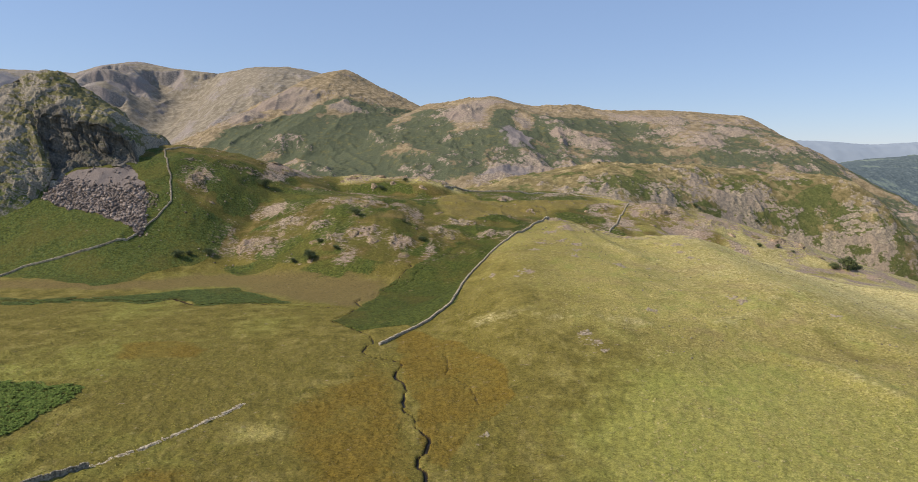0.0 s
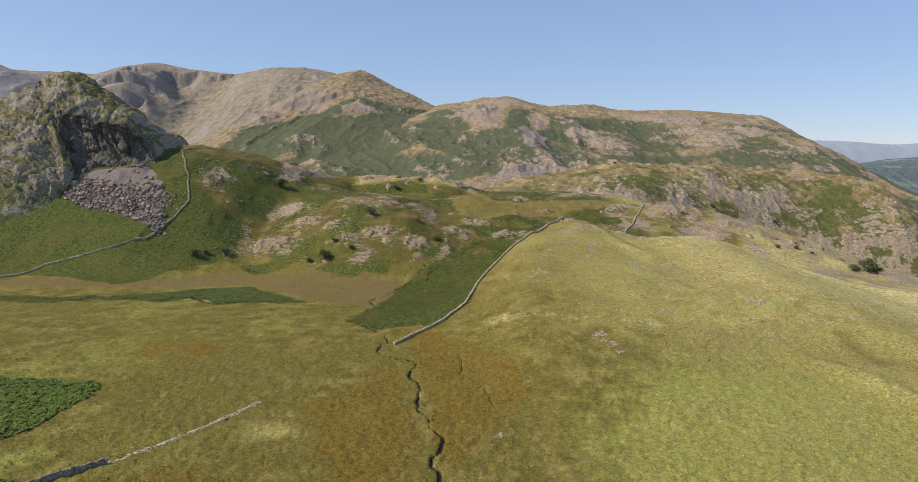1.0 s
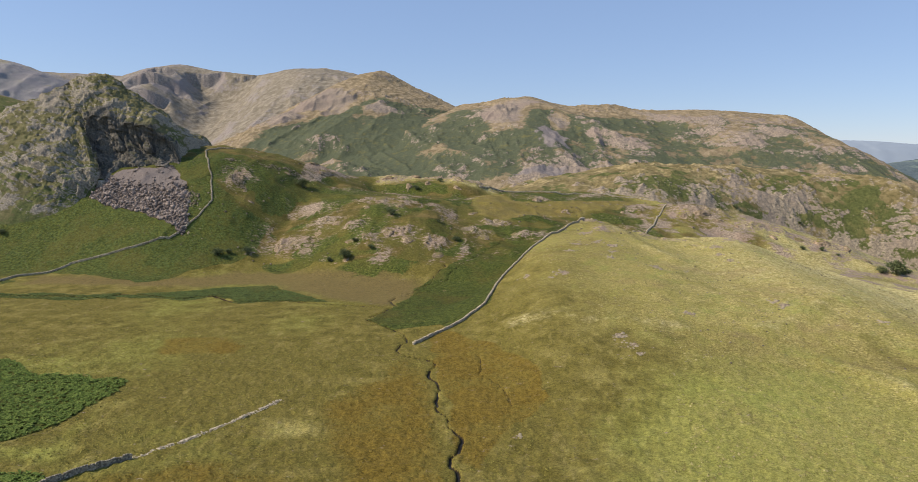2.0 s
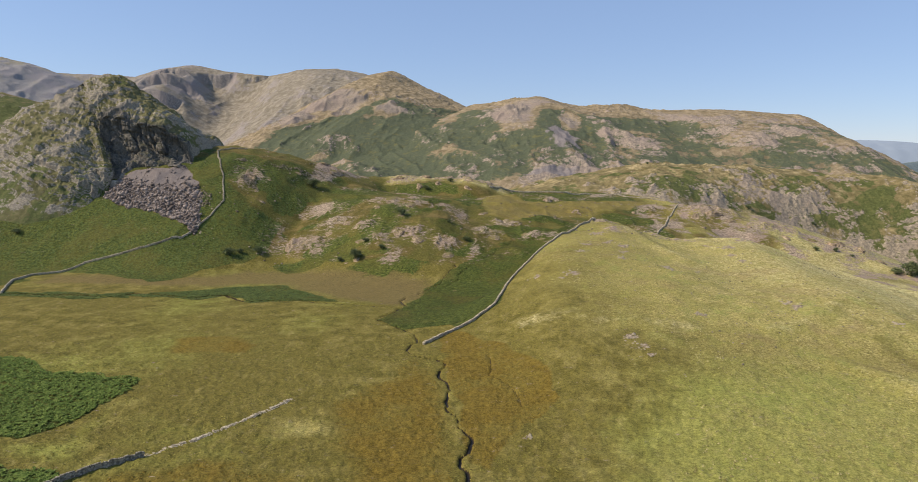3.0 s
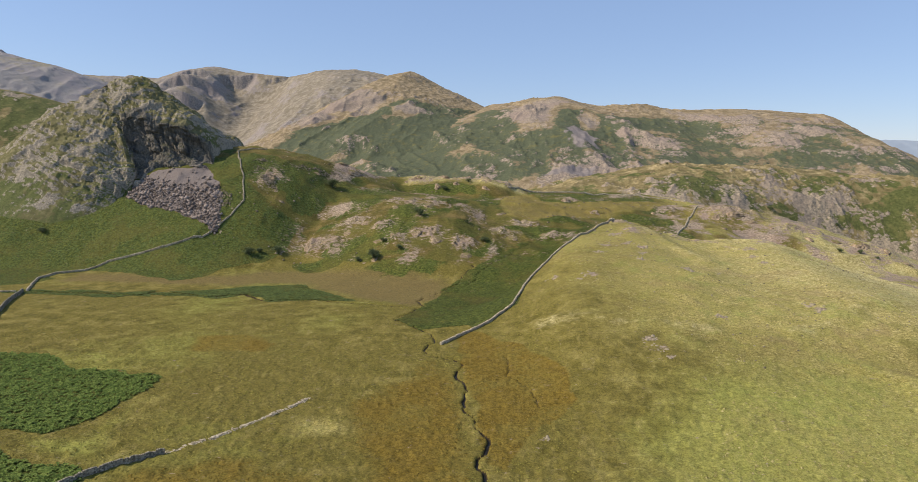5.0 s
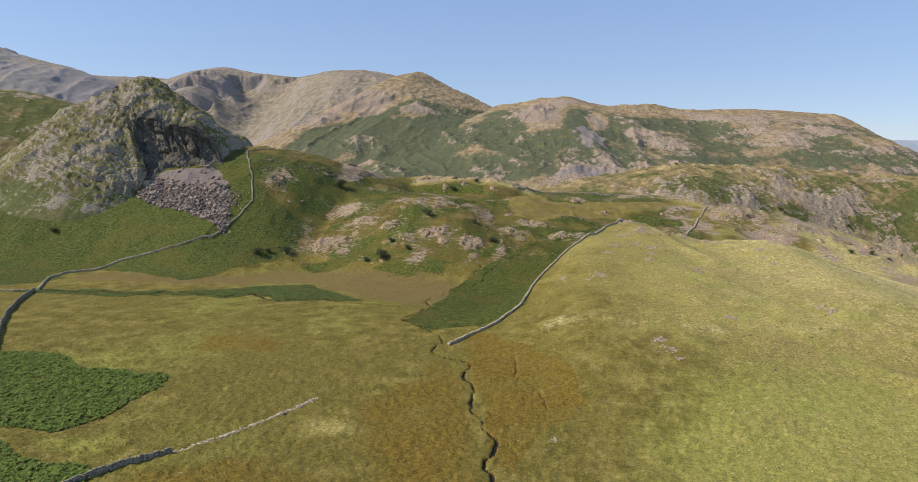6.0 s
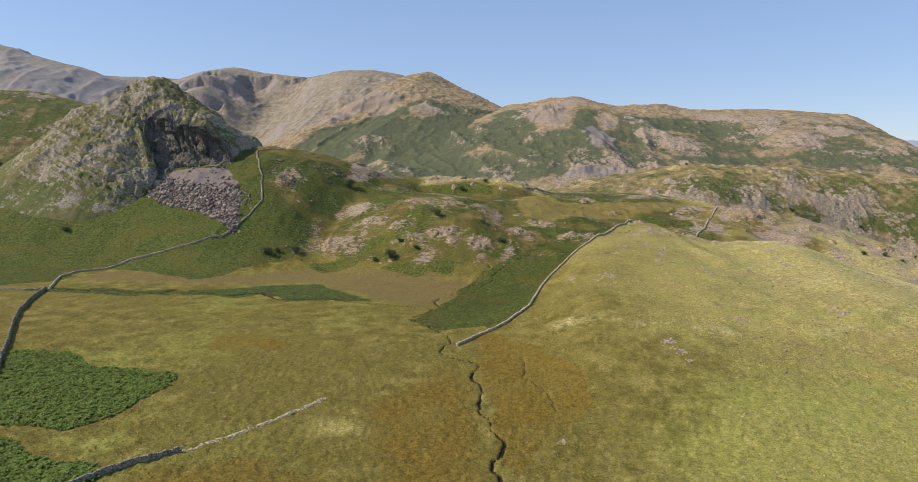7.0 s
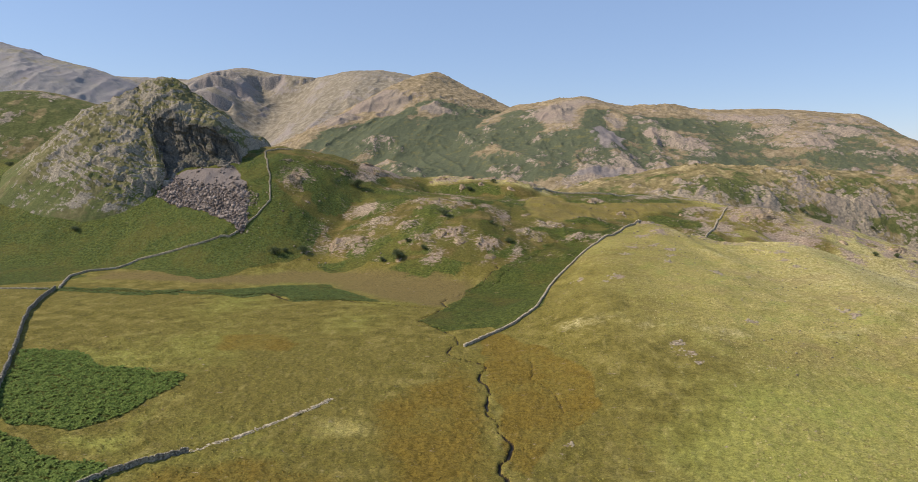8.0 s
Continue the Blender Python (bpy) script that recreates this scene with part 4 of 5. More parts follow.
def build_crag(nu=370):
    foot, rib, ledge, base = [along_line(v, nu) for v in (CRAG_FOOT, CRAG_RIB, CRAG_LEDGE, CRAG_BASE)]
    up = np.array([0, 0, 1.0])
    u = np.linspace(0, 12, nu)
    sway = smooth(1.5, 4, u) * smooth(12, 10.5, u)
    ledge = ledge + (sway * 3.4 * fbm(u, u * 0.3, size=0.9, octaves=4, seed=62))[:, None] * np.array([0.5, -0.3, 1.0])
    foot[:, 2] = smooth_land(foot[:, 0], foot[:, 1]) - 2.0
    base[:, 2] = smooth_land(base[:, 0], base[:, 1]) - 1.0
    rows = [(foot, 110), (0.5 * (foot + rib) + 8 * up, 90), (rib, 34), (0.5 * (rib + ledge) + 3.5 * up, 34), (ledge, 34), (0.75 * ledge + 0.25 * base - np.array([4.0, -3.0, 0]), 44), (0.3 * ledge + 0.7 * base - np.array([4.5, -3.5, 0]), 44), (base, 30), (base - 14 * up + np.array([1.5, -1.5, 0]), 1)]
    P = np.concatenate([a + (b - a) * (np.arange(n) / n)[:, None, None] for (a, n), (b, _) in zip(rows[:-1], rows[1:])])
    v_of = np.concatenate([k + np.arange(n) / n for k, (_, n) in enumerate(rows[:-1])])
    for _ in range(4):                                     # ease the folds
        P[1:-1] = 0.25 * P[:-2] + 0.5 * P[1:-1] + 0.25 * P[2:]
    du, dv = np.gradient(P, axis=1), np.gradient(P, axis=0)
    N = np.cross(du, dv)
    N /= np.linalg.norm(N, axis=2, keepdims=True) + 1e-9
    N = np.where(N[..., 2:3] < -0.2, -N, N)
    X, Y, Z = P[..., 0], P[..., 1], P[..., 2]
    V = np.broadcast_to(v_of[:, None], X.shape)
    cliff = smooth(3.9, 4.4, V)
    bed = X * 0.35 + Y * 0.25 + Z * 0.9                    # tilted beds
    big = ridged(X, Y, Z * 1.1, size=42, octaves=5, seed=65) - 0.45
    mid = ridged(X * 0.8 + 0.4 * Z, Y * 0.8, bed, size=15, octaves=5, seed=67) - 0.45
    small = fbm(X, Y, Z, size=4.0, octaves=4, seed=66, gain=0.6)
    q = bed / 6.5 + 0.8 * fbm(X, Y, Z, size=25, octaves=2, seed=61)
    tread = np.abs(q - np.floor(q) - 0.5) * 2
    slip = (X + Y) * 0.35 + Z * 0.5                        # ribs that run down the flank
    ribs = ridged((X - Y) * 0.7 + 3 * small, slip * 0.3, size=11, octaves=5, seed=64) - 0.45
    D = 4.0 * big + 3.2 * (1 - cliff) * ribs + 1.8 * mid + 1.8 * (ridged(X, Y, bed, size=6.5, octaves=4, seed=68) - 0.45) + 1.0 * small + 0.9 * (tread - 0.5) + 4.5 * cliff * (ridged(X, Y, Z * 0.4, size=13, octaves=4, seed=69) - 0.5)
    edge = smooth(0, 0.9, V) * smooth(8.0, 7.0, V)
    P = P + N * (D * edge)[..., None]
    X, Y, Z = P[..., 0], P[..., 1], P[..., 2]
    U = np.linspace(0, 1, nu)[None, :]
    sunk = smooth_land(X, Y) - 2.5
    Z = sunk + (Z - sunk) * np.where(Z > sunk, smooth(0, 0.06, U) * smooth(1, 0.95, U), 1)
    P[..., 2] = Z
    patchy = fbm(X, Y, Z, size=20, octaves=5, seed=81, gain=0.62)
    rock = np.clip(0.27 + 0.7 * ribs - 0.14 * smooth(62, 42, Z) * smooth(4, 3, V) + 0.9 * patchy + 0.35 * cliff - 0.10 * smooth(1.6, 2.2, V) * smooth(4, 3.6, V), 0, 1)
    fern = np.clip(0.32 - 0.7 * ribs + 0.9 * fbm(X, Y, size=24, octaves=4, seed=82, gain=0.6) + 0.34 * smooth(75, 40, Z) * smooth(4, 3, V) - 0.3 * smooth(85, 105, Z), 0, 1)
    # the last field masks the cliff face for its painted shade
    return P, dict(rock=rock, fern=fern, scree=np.zeros(X.shape), cliff_shade=np.clip(smooth(3.3, 4.3, V + 0.6 * patchy) * smooth(7.4, 6.6, V) * smooth(0.1, 0.3, U), 0, 1))


CP, CRAG_FIELDS = build_crag()
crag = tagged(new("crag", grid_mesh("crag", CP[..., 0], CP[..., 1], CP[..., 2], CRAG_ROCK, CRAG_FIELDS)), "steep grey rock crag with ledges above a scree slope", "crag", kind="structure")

# ---- materials of the things ----
def island_mat(name, dark, mid, light, rough=0.85, scale=2.0, bump=0.3, faded=None, clumps=0.0):
    """A material that varies from piece to piece and over each piece."""
    n = Nodes(name, rough)
    isle = n.tree.nodes.new("ShaderNodeNewGeometry").outputs["Random Per Island"]
    fine = n.noise(scale, 5, 0.65)
    v = n.math("ADD", n.math("MULTIPLY", isle, 0.55), n.math("MULTIPLY", fine, 0.45))
    if clumps:
        v = n.math("ADD", v, n.math("MULTIPLY", n.math("SUBTRACT", n.noise(clumps, 5, 0.7), 0.5), 1.3))
    c = n.ramp(v, (0.2, dark), (0.5, mid), (0.8, light))
    if faded:
        c = n.mix(n.span(n.noise(0.03, 5, 0.65), 0.48, 0.62, 0, 0.65), c, n.mix(v, faded, tuple(1.8 * k for k in faded)))
    return n.finish(c, fine, bump, 0.15)


BED_FERN = island_mat("bracken_bed_frond", (0.050, 0.086, 0.016), (0.090, 0.138, 0.026), (0.150, 0.198, 0.044), 0.75, 1.0, 0.0, clumps=0.5)
STONE = island_mat("wall_stone", (0.22, 0.186, 0.128), (0.41, 0.352, 0.25), (0.60, 0.52, 0.38))
# darker copy of the wall stone, deepens the shade on the near walls
SHADED_STONE = island_mat("shaded_wall_stone", (0.115, 0.103, 0.078), (0.23, 0.205, 0.155), (0.40, 0.355, 0.27))
BLOCKS = island_mat("scree_stone", (0.100, 0.082, 0.070), (0.205, 0.168, 0.144), (0.34, 0.285, 0.245))
BRACKEN = island_mat("bracken_frond", (0.040, 0.062, 0.018), (0.082, 0.116, 0.032), (0.135, 0.172, 0.052), 0.85, 1.0, 0.0, faded=(0.088, 0.084, 0.024), clumps=0.35)
GULLY_FERN = island_mat("bank_bracken_frond", (0.038, 0.054, 0.012), (0.074, 0.096, 0.019), (0.120, 0.142, 0.034), 0.8, 1.0, 0.0, faded=(0.078, 0.066, 0.018), clumps=0.35)
PALE = island_mat("pale_stone", (0.105, 0.088, 0.060), (0.195, 0.162, 0.110), (0.32, 0.268, 0.182))
LEAF = island_mat("hawthorn_leaf", (0.055, 0.075, 0.034), (0.105, 0.132, 0.058), (0.18, 0.205, 0.090), 0.7, 1.0, 0.0)
BARK = island_mat("bark", (0.04, 0.032, 0.025), (0.08, 0.065, 0.05), (0.13, 0.11, 0.09))


def outcrop_material():
    n = Nodes("weathered_rock", 0.9)
    c, fine = rock_colour(n, 1.4)
    c = n.mix(1.0, c, (1.0, 0.95, 0.88), "MULTIPLY")
    up = n.tree.nodes.new("ShaderNodeSeparateXYZ")
    n.link(n.tree.nodes.new("ShaderNodeNewGeometry").outputs["Normal"], up.inputs[0])
    moss = n.span(n.math("ADD", up.outputs[2], n.math("MULTIPLY", n.math("SUBTRACT", n.noise(0.35, 5, 0.65), 0.5), 1.6)), 0.74, 0.94)
    c = n.mix(moss, c, n.mix(n.noise(0.8), (0.10, 0.095, 0.025), (0.24, 0.20, 0.075)))
    return n.finish(c, fine, 0.9, 0.6)


def water_material():
    n = Nodes("peaty_water", 0.4)
    return n.finish(n.mix(n.noise(0.6), (0.010, 0.008, 0.005), (0.022, 0.017, 0.010)), n.noise(3.0), 0.1, 0.05)


OUTCROP, WATER = outcrop_material(), water_material()


# ---- builders ----
def raw_mesh(name, co, faces, mat, smooth_shade=False):
    me = bpy.data.meshes.new(name)
    me.from_pydata([tuple(map(float, c)) for c in co], [], [tuple(map(int, f)) for f in faces])
    me.materials.append(mat)
    if smooth_shade:
        me.polygons.foreach_set("use_smooth", np.ones(len(me.polygons), dtype=bool))
    me.update()
    return me


def part(name, mesh, parent, label="", kind=""):
    ob = new(name, mesh)
    ob.parent = parent
    return tagged(ob, label, kind=kind)


def at(x, y):
    return float(land(np.array([float(x)]), np.array([float(y)]))[0])


def fast_mesh(name, co, tris, mat):
    me = bpy.data.meshes.new(name)
    me.vertices.add(len(co))
    me.vertices.foreach_set("co", co.astype(np.float32).ravel())
    k = tris.shape[1]
    me.loops.add(tris.size)
    me.loops.foreach_set("vertex_index", tris.astype(np.int32).ravel())
    me.polygons.add(len(tris))
    me.polygons.foreach_set("loop_start", np.arange(0, tris.size, k, dtype=np.int32))
    me.update(calc_edges=True)
    me.materials.append(mat)
    return me


CUBE = np.array([(-1, -1, -1), (1, -1, -1), (1, 1, -1), (-1, 1, -1), (-1, -1, 1), (1, -1, 1), (1, 1, 1), (-1, 1, 1)], float) * 0.5
CUBE_F = np.array([(0, 3, 2, 1), (4, 5, 6, 7), (0, 1, 5, 4), (1, 2, 6, 5), (2, 3, 7, 6), (3, 0, 4, 7)])


def stone_block(rng, size, place, turn, lean=0.08):
    """A rough eight-cornered stone."""
    c = CUBE * size * rng.uniform(0.86, 1.08, (8, 3))
    c = c @ np.array(Euler((rng.normal(0, lean), rng.normal(0, lean), turn + rng.normal(0, lean))).to_matrix()).T
    return c + place


def stone_wall(pts, height, width, length, label, seed, height_at=None, ruin=0.0, courses=4, rough=0.13, mat=None):
    """A dry-stone wall: rough courses of stones and a row of upright cope stones."""
    rng = np.random.default_rng(seed)
    level = height_at or at
    line = wiggly(pts, step=length * 1.02, amount=0.45, seed=seed)
    mids = (np.array(line[:-1]) + np.array(line[1:])) / 2
    levels = land(mids[:, 0], mids[:, 1]) if height_at is None else [height_at(*q) for q in mids]
    body, cope = [], []
    for i, ((ax, ay), (bx, by)) in enumerate(zip(line[:-1], line[1:])):
        if math.hypot(bx - ax, by - ay) < 0.05:
            continue
        turn, run = math.atan2(by - ay, bx - ax), math.hypot(bx - ax, by - ay)
        z0 = float(levels[i]) - 0.15
        full = height * (1 - ruin * (0.5 + 0.5 * float(vnoise(np.array(i * 0.11 + seed), np.array(0.5), seed=seed))) * rng.uniform(0.6, 1.0))
        n = max(1, round(courses * full / height))
        if ruin and rng.random() < ruin * 0.10:
            continue
        for c in range(n):
            h = full / n
            w = width * (1.15 - 0.35 * c / max(1, courses))
            shift = rng.uniform(-0.25, 0.25) * run
            p = np.array([(ax + bx) / 2 + math.cos(turn) * shift, (ay + by) / 2 + math.sin(turn) * shift, z0 + h * (c + 0.5)])
            if ruin:                                       # a spread of fallen stones
                for side in (-0.5, 0.0, 0.5):
                    off = (side + rng.normal(0, 0.16)) * w
                    body.append(stone_block(rng, np.array([run * rng.uniform(0.5, 1.2), 0.42 * w * rng.uniform(0.6, 1.2), h * rng.uniform(0.7, 1.4)]), p + np.array([-math.sin(turn) * off, math.cos(turn) * off, -0.5 * h * abs(side)]), turn + rng.normal(0, 0.6), 0.25))
            else:
                body.append(stone_block(rng, np.array([run * 1.12, w * rng.uniform(0.85, 1.1), h * 1.12]), p, turn, rough))
        if rng.random() > 0.15 + ruin * 0.5:
            for s in (0.25, 0.75):
                p = np.array([ax + (bx - ax) * s, ay + (by - ay) * s, z0 + full + 0.10])
                cope.append(stone_block(rng, np.array([run * 0.42, width * 0.72, height * 0.26]), p, turn, 0.14))
    base = new("dry_stone_wall")
    mid = line[len(line) // 2]
    base.location = (mid[0], mid[1], level(*mid))
    for name, blocks in (("body", body), ("cope_stones", cope)):
        co = np.concatenate(blocks) - np.array(base.location)
        faces = np.concatenate([CUBE_F + 8 * k for k in range(len(blocks))])
        part(name, raw_mesh(name, co, faces, mat or STONE), base, kind="stuff")
    return tagged(base, label, "wall", group="dry-stone walls")


def rock_mesh(name, seed, sub=3, flat=0.6, mat=None, size=1.0):
    """A cracked, bedded lump of rock, about two metres across."""
    bm = bmesh.new()
    bmesh.ops.create_icosphere(bm, subdivisions=sub, radius=1.0)
    co = np.array([v.co[:] for v in bm.verts])
    o = seed * 7.31
    n = ridged(co[:, 0] + o, co[:, 1] - o, co[:, 2] * 1.6, size=0.9, octaves=4, seed=seed) - 0.5
    b = fbm(co[:, 0] - o, co[:, 1], co[:, 2] + o, size=1.3, octaves=2, seed=seed + 5)
    co = co * (1 + 0.55 * n + 0.45 * b)[:, None]
    co[:, 2] = np.where(co[:, 2] < 0, co[:, 2] * 2.2, co[:, 2] * flat)
    co[:, :2] *= (1.15 - 0.45 * np.clip(co[:, 2], -0.3, 0.8) + 0.15 * np.clip(-co[:, 2], 0, 2))[:, None]
    for v, c in zip(bm.verts, co):
        v.co = c * size
    me = bpy.data.meshes.new(name)
    bm.to_mesh(me)
    bm.free()
    me.materials.append(mat or OUTCROP)
    return me


# ---- brook ----
def ribbon(name, pts, width, drop, label):
    rng = np.random.default_rng(5)
    co, faces = [], []
    p = np.array(pts)
    t = np.gradient(p, axis=0)
    t /= np.linalg.norm(t, axis=1)[:, None] + 1e-9
    z = smooth_land(p[:, 0], p[:, 1]) - drop
    for i in range(len(p)):
        w = width * rng.uniform(0.8, 1.25)
        co += [(p[i, 0] - t[i, 1] * w, p[i, 1] + t[i, 0] * w, z[i]), (p[i, 0] + t[i, 1] * w, p[i, 1] - t[i, 0] * w, z[i])]
    for i in range(len(p) - 1):
        faces.append((2 * i, 2 * i + 1, 2 * i + 3, 2 * i + 2))
    return tagged(new(name, raw_mesh(name, co, faces, WATER, True)), label, "brook", kind="structure")


ribbon("brook_water", [p for p in BROOK if 62 < p[1] < 330], 0.20, 0.70, "dark peaty brook winding in a narrow cut")

# ---- dry-stone walls ----
stone_wall([(-100, 107), (-95, 116), (-90, 125), (-82, 133)], 1.3, 0.62, 0.36, "grey dry-stone wall crossing the boggy field", 1, mat=SHADED_STONE)
stone_wall([(-82, 133.5), (-75, 142), (-68, 154), (-60, 171)], 0.38, 1.0, 0.40, "low tumbled grey dry-stone wall among rushes", 2, ruin=0.75, courses=3)
stone_wall([(-128, 126), (-140, 138), (-157, 159), (-185, 194), (-223, 243), (-246, 281), (-253, 294)], 1.8, 0.75, 0.5, "tall grey dry-stone wall beside a bracken bed", 3, mat=SHADED_STONE)
stone_wall([(-253, 296), (-266, 316), (-276, 333), (-277, 348), (-266, 357), (-257, 367), (-241, 372), (-224, 377), (-206, 388), (-202, 395)], 1.1, 0.95, 0.8, "grey dry-stone wall along the foot of the bracken slope", 4, courses=3, rough=0.38)
stone_wall([(-256, 293), (-264, 290), (-278, 287), (-300, 285)], 0.7, 0.8, 0.6, "low grey dry-stone wall at the edge of pasture", 9, courses=2)
stone_wall([(-200, 399), (-196, 411), (-194, 426), (-205, 451), (-221, 480), (-231, 500), (-226, 514), (-214, 518)], 0.85, 0.95, 0.8, "grey dry-stone wall climbing the bracken slope", 5, courses=3, rough=0.38)
stone_wall([(-29, 225), (-21, 238), (-12, 250), (-3, 270), (2, 303), (10, 328), (19, 350), (29, 371), (39, 391), (49, 411), (61, 436), (71, 454), (79, 462)], 1.0, 0.95, 0.6, "long grey dry-stone wall up the edge of a grassy knoll", 6, rough=0.28)
stone_wall([(-14, 583), (-4, 596), (10, 606), (30, 612), (55, 614), (85, 624), (110, 620), (135, 614), (150, 604)], 1.2, 1.3, 0.9, "long grey dry-stone wall across green upland pasture", 8, courses=2, rough=0.5)
stone_wall([(93, 425), (108, 455), (118, 480), (132, 515), (148, 555)], 0.8, 1.1, 0.9, "grey dry-stone wall climbing beside a rock slab", 7, courses=3)

# ---- bracken ----
def bracken(name, box, step, radius, fronds, label, seed, lift=(0.15, 0.34), share=1.0, mat=None):
    """Clumps of arching fronds wherever bracken grows inside the box."""
    rng = np.random.default_rng(seed)
    x0, x1, y0, y1 = box
    n = int((x1 - x0) * (y1 - y0) / (step * step))
    x, y = rng.uniform(x0, x1, n), rng.uniform(y0, y1, n)
    f = ground_fields(x, y, 0)
    keep = (f["fern"] > 0.5) & (f["rock"] < 0.5) & (rng.random(n) < share)
    x, y = x[keep], y[keep]
    z = land(x, y)
    sx, sy = ((smooth_land(x + e, y + f) - smooth_land(x - e, y - f)) / 2.4 for e, f in ((1.2, 0), (0, 1.2)))
    sx, sy = np.clip(sx, -0.8, 0.8)[:, None], np.clip(sy, -0.8, 0.8)[:, None]
    m = len(x)
    a = rng.uniform(0, 2 * math.pi, (m, fronds))
    r = radius * rng.uniform(0.7, 1.25, (m, 1)) * rng.uniform(0.8, 1.2, (m, fronds))
    h = r * rng.uniform(*lift, (m, fronds))
    w = r * 0.34
    ca, sa = np.cos(a), np.sin(a)
    cx, cy, cz = x[:, None], y[:, None], z[:, None]
    base = np.stack([cx + 0 * a, cy + 0 * a, cz + 0.25 * h], -1)
    left = np.stack([cx + ca * r * 0.55 - sa * w, cy + sa * r * 0.55 + ca * w, cz + h * 0.95], -1)
    right = np.stack([cx + ca * r * 0.55 + sa * w, cy + sa * r * 0.55 - ca * w, cz + h * 0.95], -1)
    tip = np.stack([cx + ca * r * 1.15, cy + sa * r * 1.15, cz + h * 0.62], -1)
    for q in (left, right, tip):                           # the fronds lie along the slope
        q[..., 2] += sx * (q[..., 0] - cx) + sy * (q[..., 1] - cy)
    co = np.stack([base, left, right, tip], 2).reshape(-1, 3)
    i = np.arange(m * fronds)[:, None] * 4
    tris = np.concatenate([i + np.array([0, 2, 1]), i + np.array([1, 2, 3])])
    return tagged(new(name, fast_mesh(name, co, tris, mat or BRACKEN)), label, "bracken", kind="stuff")


bracken("bracken_bed", (-190, -85, 95, 200), 0.72, 0.62, 7, "dense dark green bracken bed beside the wall", 11, lift=(0.5, 0.95), mat=BED_FERN)
bracken("bracken_gully", (-56, 76, 238, 480), 1.05, 0.75, 6, "green bracken on the bank below the knoll wall", 12, lift=(0.10, 0.28), mat=GULLY_FERN)
bracken("bracken_strip", (-265, -78, 284, 342), 1.0, 0.75, 6, "strip of green bracken along a ditch", 13)
bracken("bracken_slope", (-430, -125, 300, 540), 1.12, 0.56, 4, "wide green bracken slope below the crag", 14, lift=(0.18, 0.5))
bracken("bracken_hummock", (-150, 140, 355, 600), 1.5, 0.6, 5, "bracken between rocky hummocks", 15, share=0.6, lift=(0.16, 0.42), mat=GULLY_FERN)

# ---- rock outcrops ----
OUTCROP_MESHES = [rock_mesh("rock_outcrop", 20 + k, 4, 0.8) for k in range(6)]
OUTCROP_SMALL = [rock_mesh("rock_outcrop", 30 + k, 2, 0.8, PALE) for k in range(4)]
BOULDER_MESHES = [rock_mesh("boulder", 40 + k, 2, 0.75, PALE) for k in range(5)]


def place_rocks(rows, meshes, name, label, category, group, seed, flat=(0.5, 0.9), sink=0.6, level=None, long=(0.7, 1.2)):
    rng = np.random.default_rng(seed)
    for x, y, r in rows:
        r = 0.6 * r if r > 2.9 else 0.8 * r
        ob = new(name, meshes[int(rng.integers(len(meshes)))])
        h = r * rng.uniform(*flat) * (0.42 if meshes is OUTCROP_MESHES else 0.8)
        ob.location = (x, y, (level or at)(x, y) - ((0.30 if sink == 0.6 else sink) * h if meshes is OUTCROP_MESHES else sink * h))
        e, here = 0.6 * r, level or at
        lie = Vector((here(x - e, y) - here(x + e, y), here(x, y - e) - here(x, y + e), 2 * e)).normalized()
        ob.rotation_mode = "QUATERNION"
        ob.rotation_quaternion = Vector((0, 0, 1)).rotation_difference(lie) @ Euler((rng.normal(0, 0.08), rng.normal(0, 0.08), rng.uniform(0, 6.28))).to_quaternion()
        ob.scale = (r * rng.uniform(*long), r * rng.uniform(0.6, 1.0), h)
        tagged(ob, label, category, group)


place_rocks([(-53, 393, 9), (-68, 398, 6), (-80, 394, 5), (-90, 394, 4), (-33, 382, 7), (-41, 390, 3.5), (-130, 406, 7), (-140, 400, 6), (-118, 416, 6), (-150, 414, 5), (-106, 422, 5), (-82, 456, 10), (-65, 443, 7), (-89, 439, 5.5),
             (-58, 458, 4), (-7, 418, 6), (2, 453, 8), (-10, 440, 6), (14, 429, 5), (-19, 417, 4), (-89, 376, 4), (-95, 374, 3)], OUTCROP_MESHES, "rock_outcrop", "weathered pinkish-grey rock outcrop on a heathy hummock", "rock", "hummock outcrops", 1)
place_rocks([(-143, 538, 10), (-158, 546, 7), (-187, 462, 4), (-180, 449, 3.5), (-194, 468, 3), (-177, 468, 3), (-172, 440, 2.5), (-165, 498, 4), (-17, 462, 5), (-88, 425, 3), (-35, 453, 4), (29, 408, 3), (-26, 333, 1.5), (24, 420, 2.7), (-8, 425, 3)],
            OUTCROP_MESHES, "rock_outcrop", "pale grey rock outcrop among bracken and heath", "rock", "slope outcrops", 2)
place_rocks([(-96, 596, 10), (-75, 600, 11), (-52, 600, 11), (-32, 590, 9), (-61, 580, 6), (-77, 574, 7), (-108, 588, 5), (-34, 570, 6), (36, 539, 8), (21, 491, 5), (56, 505, 5), (106, 529, 5), (84, 552, 3.5), (46, 524, 3)],
            OUTCROP_MESHES, "rock_outcrop", "low rounded grey rock outcrop on green pasture", "rock", "back outcrops", 3, flat=(1.6, 2.4), long=(0.9, 1.5), sink=0.5)
